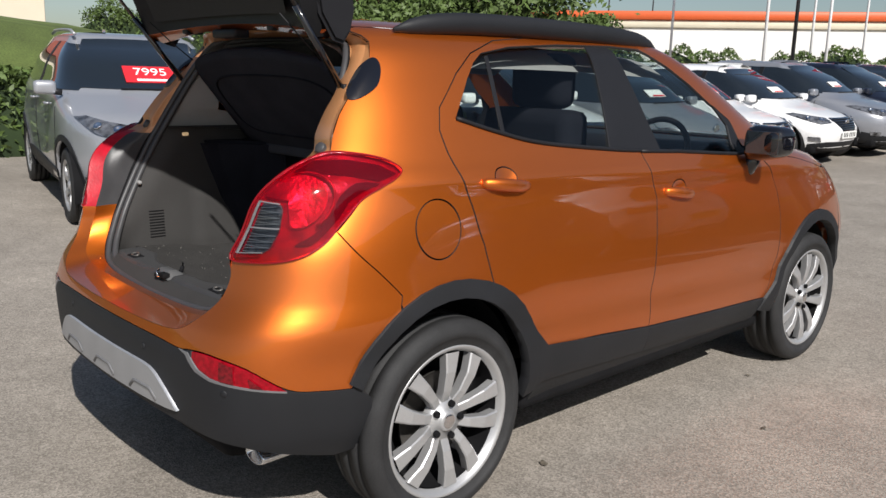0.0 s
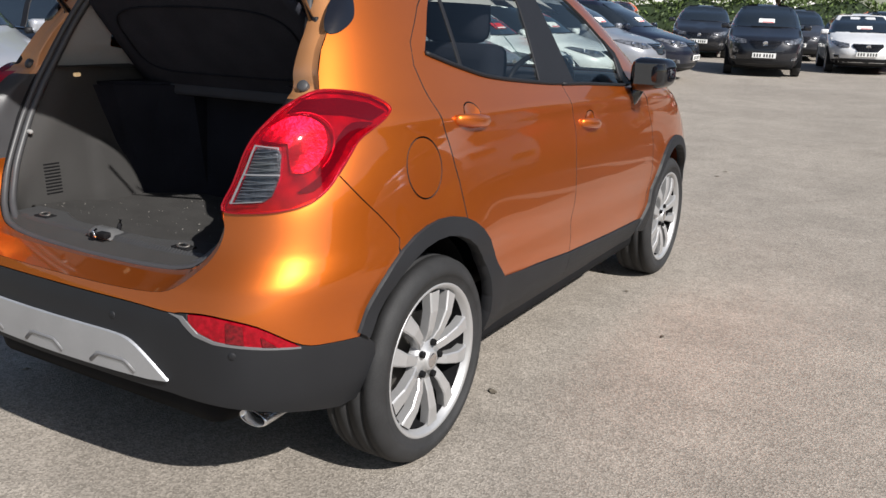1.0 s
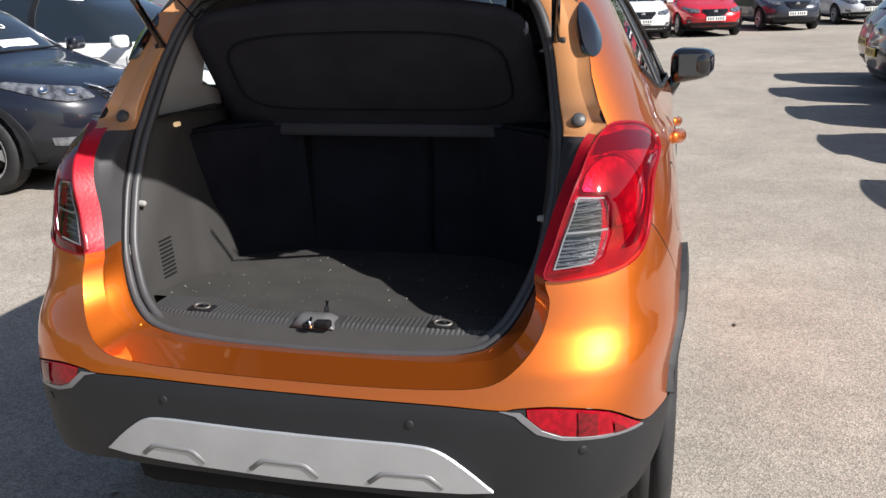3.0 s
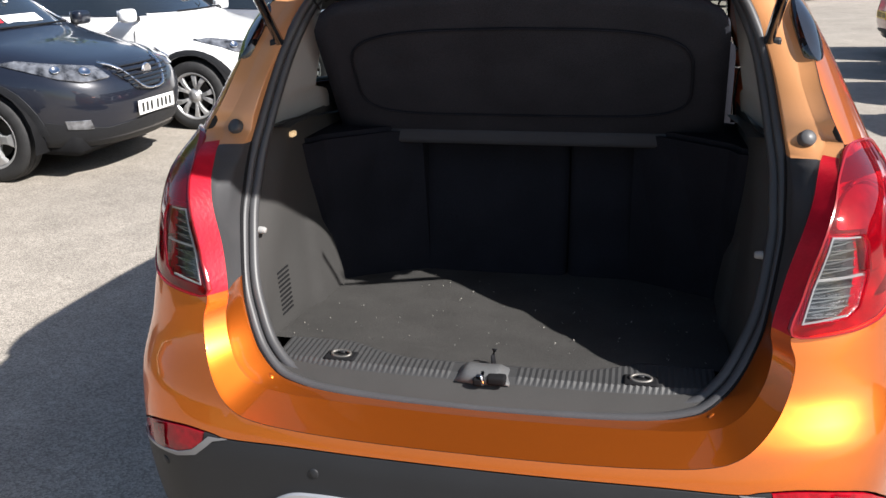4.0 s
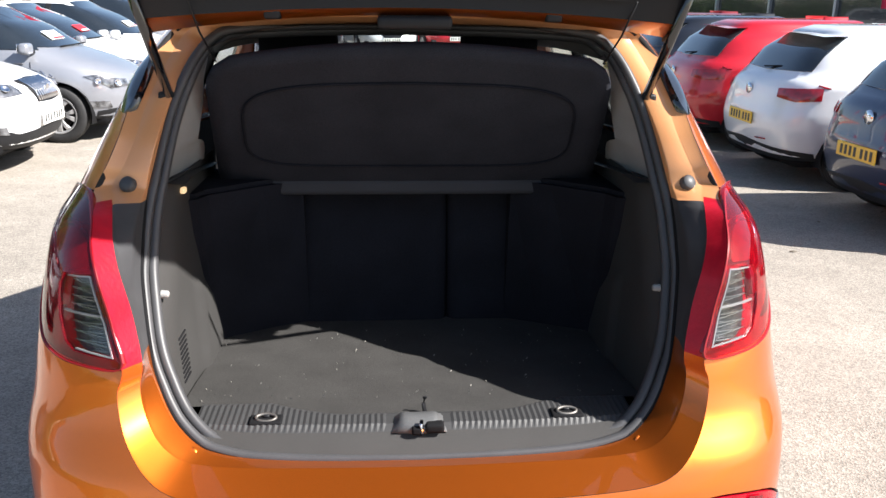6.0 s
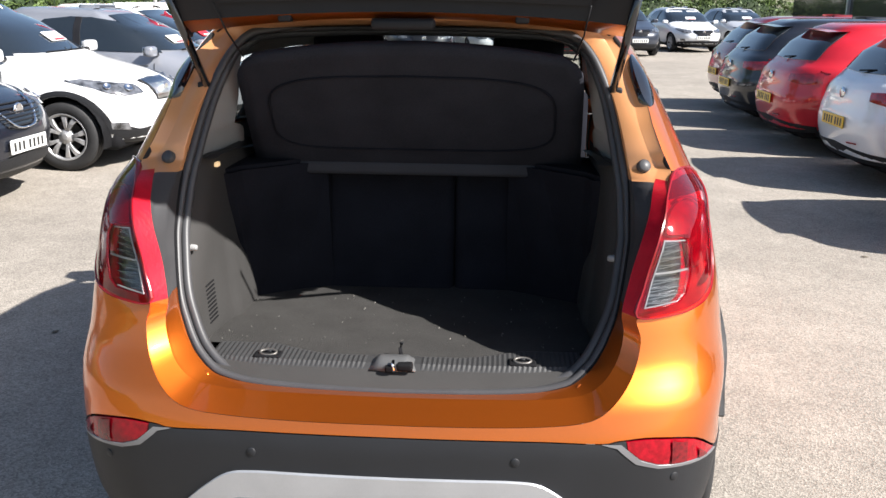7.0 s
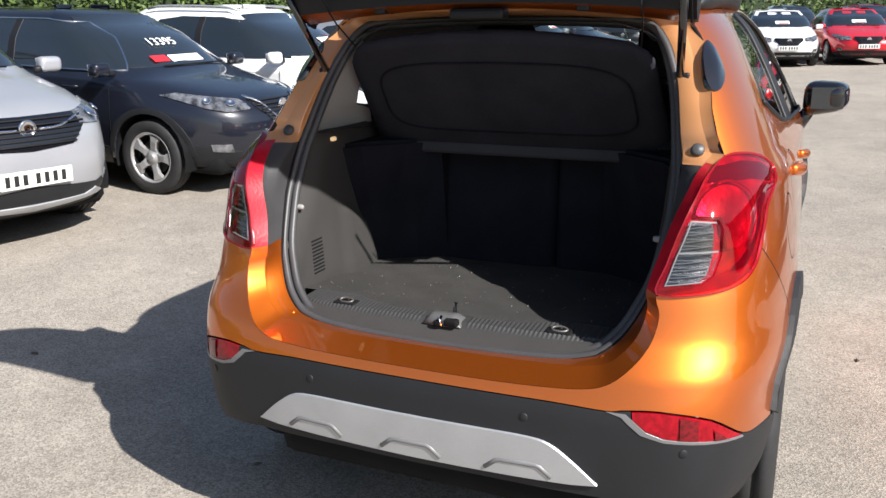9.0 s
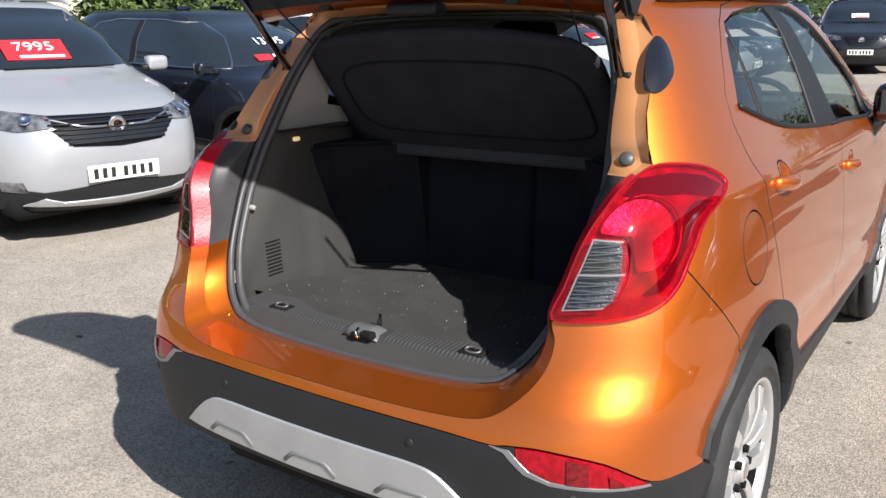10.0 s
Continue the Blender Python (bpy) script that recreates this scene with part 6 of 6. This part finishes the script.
# row on the right, tails towards the lane
TAIL_OUT = [("dark blue hatchback with a yellow rear plate", (0.014, 0.022, 0.065), 3.50, 4.6, 0.4, False), ("white hatchback with dark rear window and red tail lamps", (0.74, 0.76, 0.79), 3.52, 6.72, 0.1, False), ("red hatchback parked tail out", (0.50, 0.008, 0.018), 3.48, 8.80, 0.1, False),
            ("black hatchback parked tail out", (0.012, 0.014, 0.020), 3.50, 10.75, 0.2, False), ("dark red hatchback parked tail out", (0.20, 0.012, 0.018), 3.80, 12.7, 0.2, True)]
for label, colour, x, y, metal, far in TAIL_OUT:
    parked_car(label, colour, tail_west(x, y), 4.3, 1.80, 1.48, front=False, metal=metal, style="ten", far=far, group="cars parked tail out", **HATCH)

# far row across the lane, noses this way
FAR_ROW = [("black estate car in the far row", (0.012, 0.013, 0.018), -1.6, 19.5, 1.66, SUV), ("white hatchback in the far row", (0.80, 0.80, 0.80), 0.36, 22.2, 1.48, HATCH), ("red hatchback in the far row", (0.55, 0.010, 0.020), 2.28, 23.3, 1.48, HATCH),
           ("dark blue-grey crossover in the far row", (0.035, 0.042, 0.06), 4.7, 25.6, 1.60, CROSS), ("white hatchback beyond the blue-grey one", (0.78, 0.79, 0.81), 7.3, 28.3, 1.50, HATCH), ("silver hatchback in the far row", (0.42, 0.43, 0.46), 9.8, 30.2, 1.48, HATCH)]
for label, colour, x, y, h, shape in FAR_ROW:
    parked_car(label, colour, nose_south(x, y, 4.1, 12.0), 4.1, 1.77, h, metal=0.2, style="five", lamp_z=0.80 if h > 1.55 else 0.71, far=True, group="far row of cars", card=("", 0.0, False), **shape)
BACK_ROW = [("dark purple hatchback in the back row", (0.03, 0.016, 0.03), -7.2, 23.6), ("black hatchback in the back row", (0.015, 0.016, 0.02), -4.6, 25.2), ("dark grey hatchback in the back row", (0.04, 0.042, 0.05), -2.0, 26.9), ("black hatchback in the back row", (0.015, 0.016, 0.02), 0.5, 28.6),
            ("dark red hatchback in the back row", (0.12, 0.01, 0.015), 3.0, 30.3), ("black hatchback in the back row", (0.015, 0.016, 0.02), 5.6, 32.4)]
for label, colour, x, y in BACK_ROW:
    parked_car(label, colour, nose_south(x, y, 4.2, 12.0), 4.2, 1.79, 1.56, metal=0.2, style="five", far=True, group="back row of cars", **CROSS)


# ---- ground and surroundings ----
xs = np.concatenate([[-1500, -400, -120, -60, -45, -35, -30, -26], np.linspace(-22, 14, 49), [18, 24, 40, 120, 400, 1500]])
ys = np.concatenate([[-1500, -300, -60, -20, -8, -4, -2, -1.2, -0.8], np.linspace(0, 40, 54), [45, 52, 60, 64, 90, 200, 500, 1500]])
ground = part("ground", grid_mesh([[(x, y, ground_height(x, y)) for x in xs] for y in ys]), TARMAC, None)
tagged(ground, "pale worn tarmac of the car lot, with stains", "ground", kind="structure")

rnd = random.Random(21)
verts, faces = [], []
for _ in range(38):
    x, y, s, q = rnd.uniform(-3.0, 5.5), rnd.uniform(-2.2, 7.0), rnd.uniform(0.006, 0.022), rnd.random() * 6.3
    k = len(verts)
    for i, (h, w) in enumerate(((0, 1.5), (1.2, 0.8), (2.4, 0.9), (3.3, 1.3), (4.6, 0.7))):
        verts.append((x + s * w * math.cos(q + h), y + s * w * math.sin(q + h), ground_height(x, y) + 0.004 + 0.004 * (i % 2)))
    verts.append((x, y, ground_height(x, y) + 0.012))
    faces += [(k + i, k + (i + 1) % 5, k + 5) for i in range(5)]
LITTER = shader("dark_litter", (0.10, 0.085, 0.065), 0.9, mottle=0.4, scale=40)
litter = part("ground_litter", mesh_of(verts, faces, smooth=False), LITTER, None)
tagged(litter, "dark bits of dry leaf and grit on the tarmac", "litter", kind="stuff")

LEAF = shader("hedge_leaf", (0.075, 0.115, 0.028), 0.6, mottle=0.35, scale=1.2, grain=0.3, grain_scale=9)
LEAF_SHADE = shader("hedge_shade_core", (0.016, 0.03, 0.008), 0.9, mottle=0.4, scale=2)
GRASS = shader("grass_bank", (0.085, 0.115, 0.028), 0.85, mottle=0.35, scale=0.7, grain=0.4, grain_scale=40)
BARK = shader("bark", (0.09, 0.07, 0.05), 0.9, mottle=0.3, scale=10, bump=0.6, bump_scale=60)
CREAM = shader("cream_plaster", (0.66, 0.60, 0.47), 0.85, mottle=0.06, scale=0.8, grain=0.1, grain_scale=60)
WHITE_CLAD = shader("white_cladding", (0.78, 0.77, 0.74), 0.5, mottle=0.04, scale=0.5)
ORANGE_BAND = shader("orange_fascia", (0.62, 0.11, 0.03), 0.5, mottle=0.05)
DARKWALL = shader("dark_glass_front", (0.02, 0.022, 0.026), 0.15, coat=0.5, mottle=0.2, scale=0.6)
BRICK = shader("red_tile_roof", (0.26, 0.075, 0.05), 0.8, mottle=0.2, scale=3, grain=0.2, grain_scale=30)
POLE_W = shader("white_pole", (0.75, 0.75, 0.75), 0.4, mottle=0.05)
POLE_B = shader("black_lamp_post", (0.02, 0.02, 0.022), 0.4, mottle=0.1)
FLAG = shader("red_flag_cloth", (0.60, 0.02, 0.06), 0.8, mottle=0.12, scale=3)


def hedge(name, label, x0, y0, x1, y1, height, depth, leaves, seed, leaf=0.11):
    """A clipped but uneven hedge: small leaves over a core coloured dark for inner shade."""
    rnd = np.random.RandomState(seed)
    root = thing(name, label, "hedge", pose((x0 + x1) / 2, (y0 + y1) / 2, ground_height((x0 + x1) / 2, (y0 + y1) / 2) - 0.2), kind="stuff")
    d = np.array((x1 - x0, y1 - y0))
    length = np.hypot(*d)
    d = d / length
    side = np.array((-d[1], d[0]))
    lump = rnd.rand(40) * 2 * math.pi

    def top(s):
        return height * (0.86 + 0.09 * math.sin(1.1 * s + lump[0]) + 0.06 * math.sin(2.7 * s + lump[1]) + 0.05 * math.sin(6.1 * s + lump[2]))

    n = max(8, int(length / 0.8))
    rows = []
    for i in range(n + 1):
        s = length * i / n - length / 2
        h = top(s) * 0.86
        rows.append([(*(d * s + side * q * depth / 2), z) for q, z in ((-0.85, 0), (-0.9, 0.5 * h), (-0.6, 0.9 * h), (0, h), (0.6, 0.9 * h), (0.9, 0.5 * h), (0.85, 0))])
    part("hedge_shade_core", grid_mesh(rows), LEAF_SHADE, root)
    s = (rnd.rand(leaves) - 0.5) * length
    ang = rnd.rand(leaves) * math.pi
    h = np.array([top(v) for v in s])
    rad = 0.86 + 0.28 * rnd.rand(leaves) ** 2
    across = -np.cos(ang) * depth / 2 * rad
    z = np.where(np.sin(ang) > 0.75, h * (0.85 + 0.17 * rnd.rand(leaves)), h * rnd.rand(leaves) * 0.98)
    pos = np.stack([d[0] * s + side[0] * across, d[1] * s + side[1] * across, z], 1)
    u = rnd.randn(leaves, 3)
    u /= np.linalg.norm(u, axis=1, keepdims=True)
    v = np.cross(u, rnd.randn(leaves, 3))
    v /= np.linalg.norm(v, axis=1, keepdims=True)
    size = (leaf * (0.6 + 0.8 * rnd.rand(leaves)))[:, None]
    quads = np.stack([pos - u * size, pos + v * size * 0.45, pos + u * size, pos - v * size * 0.45], 1).reshape(-1, 3)
    part("hedge_leaves", mesh_of(quads, np.arange(4 * leaves).reshape(-1, 4), smooth=False), LEAF, root)
    return root


def tree(label, x, y, height, spread, seed, leaves=5200):
    """A tapered trunk with limbs and an uneven crown of leaf clumps."""
    rnd = np.random.RandomState(seed)
    root = thing("tree", label, "tree", pose(x, y, ground_height(x, y)), "trees behind the lot")
    th = height * 0.32
    part("trunk", tube([(0, 0, 0), (0.05, 0.02, th * 0.5), (-0.04, 0.05, th), (0.02, 0, height * 0.6)], [0.16, 0.13, 0.10, 0.05], 8), BARK, root)
    tips = []
    for i in range(9):
        q = 2 * math.pi * i / 9 + rnd.rand()
        reach = spread * (0.45 + 0.4 * rnd.rand())
        tip = np.array((reach * math.cos(q), reach * math.sin(q), height * (0.45 + 0.45 * rnd.rand())))
        tips.append(tip)
        part("limb", tube([(0, 0, th * (0.8 + 0.5 * rnd.rand())), tuple(tip * [0.5, 0.5, 0.8]), tuple(tip)], [0.06, 0.04, 0.015], 6), BARK, root)
    tips = np.array(tips + [(0, 0, height * 0.9)])
    c = tips[rnd.randint(len(tips), size=leaves)] + rnd.randn(leaves, 3) * [spread * 0.26, spread * 0.26, height * 0.10]
    u = rnd.randn(leaves, 3)
    u /= np.linalg.norm(u, axis=1, keepdims=True)
    v = np.cross(u, rnd.randn(leaves, 3))
    v /= np.linalg.norm(v, axis=1, keepdims=True)
    size = (0.10 * (0.6 + 0.8 * rnd.rand(leaves)))[:, None]
    quads = np.stack([c - u * size, c + v * size * 0.5, c + u * size, c - v * size * 0.5], 1).reshape(-1, 3)
    part("crown", mesh_of(quads, np.arange(4 * leaves).reshape(-1, 4), smooth=False), LEAF, root)


hedge("hedge", "leafy green hedge behind the row of parked cars", -10.0, 6.3, -9.6, 16.0, 2.7, 1.4, 30000, 3, 0.062)
hedge("hedge", "green hedge along the far side of the lot", -27, 30, 22, 50, 2.6, 2.0, 26000, 5, 0.09)
hedge("hedge", "green hedge before the white building", -44, 16, -26, 31, 3.9, 2.0, 26000, 7, 0.09)
hedge("hedge", "yellow-green shrubs along the grass bank", -10.4, -9.0, -10.0, 6.0, 1.75, 1.3, 26000, 11, 0.06)
for x, y, h, s, k in ((-12.0, 14.5, 5.5, 1.9, 1), (-12.6, 8.5, 6.0, 2.1, 2), (-12.2, 12.0, 5.2, 1.8, 4), (-15.0, 17.5, 5.0, 1.8, 8), (-6, 46, 5.0, 2.2, 9), (2, 49, 5.5, 2.4, 10), (12, 52, 5.2, 2.2, 11)):
    tree("leafy green tree behind the car lot", x, y, h, s, k)

# grass bank with a wall and a tiled roof beyond, behind the silver car
rows = [[(x, y, z + 0.15 * math.sin(0.7 * y) * (z > 0.1)) for y in np.linspace(-22, 6.4, 30)] for x, z in ((-9.6, 0.0), (-11, 0.9), (-14, 2.1), (-19, 2.6), (-26, 2.7), (-27, 0.0))]
bank = part("grass_bank", grid_mesh(rows), GRASS, None)
tagged(bank, "bright green grass bank beyond the lot", "grass bank", kind="structure")


def far_house():
    house = thing("house", "low house with a red tiled roof above the grass bank", "house", pose(-34, 2, ground_height(-34, 2), 0, 0, 10))
    part("wall", block(9, 14, 4.0, 0.05, 1, (0, 0, 2.0)), CREAM, house)
    part("roof", prism([(-5.2, 4.0), (5.2, 4.0), (0, 6.2)], "y", -7.6, 7.6, 0.03), BRICK, house, "red tiled roof")
    for y in (-4.5, -1.5, 1.5, 4.5):
        part("window", block(0.08, 1.3, 1.2, 0.02, 1, (4.52, y, 2.2)), DARKWALL, house)


far_house()


def white_building():
    """The long pale building with an orange fascia beyond the hedge."""
    b = thing("building", "long white commercial building with an orange fascia", "building", pose(-33, 52, 0.28, 0, 0, 33))
    part("wall", block(60, 14, 4.6, 0.05, 1, (0, 0, 2.3)), WHITE_CLAD, b)
    part("fascia", block(60.6, 14.6, 0.55, 0.05, 1, (0, 0, 5.35)), ORANGE_BAND, b, "orange fascia band")
    part("soffit", block(60.3, 14.3, 0.50, 0.05, 1, (0, 0, 4.83)), CREAM, b)
    for x in np.arange(-26, 27, 6.5):
        part("window", block(3.4, 0.1, 1.6, 0.03, 1, (x, -7.02, 1.6)), DARKWALL, b)


white_building()


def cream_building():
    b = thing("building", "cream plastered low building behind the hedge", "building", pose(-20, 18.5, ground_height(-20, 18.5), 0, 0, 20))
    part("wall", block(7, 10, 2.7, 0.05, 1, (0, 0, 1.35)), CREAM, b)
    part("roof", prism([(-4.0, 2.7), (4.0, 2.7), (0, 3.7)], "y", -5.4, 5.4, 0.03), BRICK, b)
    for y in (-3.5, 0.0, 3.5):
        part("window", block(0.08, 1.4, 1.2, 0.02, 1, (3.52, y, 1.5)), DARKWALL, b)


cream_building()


def showroom():
    b = thing("showroom", "dark glass-fronted showroom with red banners", "building", pose(24, 22, ground_height(24, 22), 0, 0, 8))
    part("wall", block(14, 40, 4.6, 0.05, 1, (0, 0, 2.3)), DARKWALL, b)
    part("fascia", block(14.5, 40.5, 0.8, 0.05, 1, (0, 0, 5.0)), CLAD, b)
    for y in np.arange(-17, 18, 4.0):
        part("mullion", block(0.15, 0.12, 4.5, 0.01, 1, (-7.05, y, 2.25)), SILVER, b)
    for y in (-15, -9.0, -3.0, 3.0):
        ban = part("banner", block(0.03, 3.0, 1.5, 0.005, 1, (-7.25, y, 2.3)), FLAG, b, "red banner with white shapes")
        for i in range(4):
            part("banner_shape", block(0.01, 0.35, 0.5 + 0.2 * (i % 2), 0.05, 2, (-7.275, y - 0.9 + 0.6 * i, 2.4)), CARD_WHITE, ban)


showroom()


def flag_pole(x, y, h, flag, mat, label):
    p = thing("flag_pole" if flag else "lamp_post", label, "flag pole" if flag else "lamp post", pose(x, y, ground_height(x, y) - 0.02), "poles round the lot")
    part("pole", tube([(0, 0, 0), (0, 0, h * 0.5), (0.02, 0, h)], [0.06, 0.05, 0.035], 8), mat, p)
    if flag:
        rows = [[(0.05 + 0.62 * s, 0.07 * math.sin(4 * s + 3 * t) * s, h - 0.15 - 2.3 * t - 0.10 * s) for s in np.linspace(0, 1, 7)] for t in np.linspace(0, 1, 12)]
        part("flag", grid_mesh(rows), FLAG, p, "red feather flag")
    else:
        part("lamp_head", block(0.5, 0.22, 0.10, 0.03, 2, (0.2, 0, h)), mat, p)


def along(yaw, dist, eye=(2.703, -0.925)):
    """A place on the ground by its bearing left of +y and its distance from a point by the orange car."""
    return eye[0] - dist * math.sin(radians(yaw)), eye[1] + dist * math.cos(radians(yaw))


for yaw, dist, h in ((32.7, 34, 6.3), (27.0, 30, 8.5), (24.3, 40, 9.0), (23.4, 34, 7.6), (21.4, 44, 9.0), (50.0, 60, 10.0)):
    flag_pole(*along(yaw, dist), h, True, POLE_W, "white flag pole with a red feather flag")
for yaw, dist, h in ((25.3, 26, 8.0), (36.8, 60, 9.0), (34.0, 62, 9.0)):
    flag_pole(*along(yaw, dist), h, False, POLE_B, "tall black lamp post")
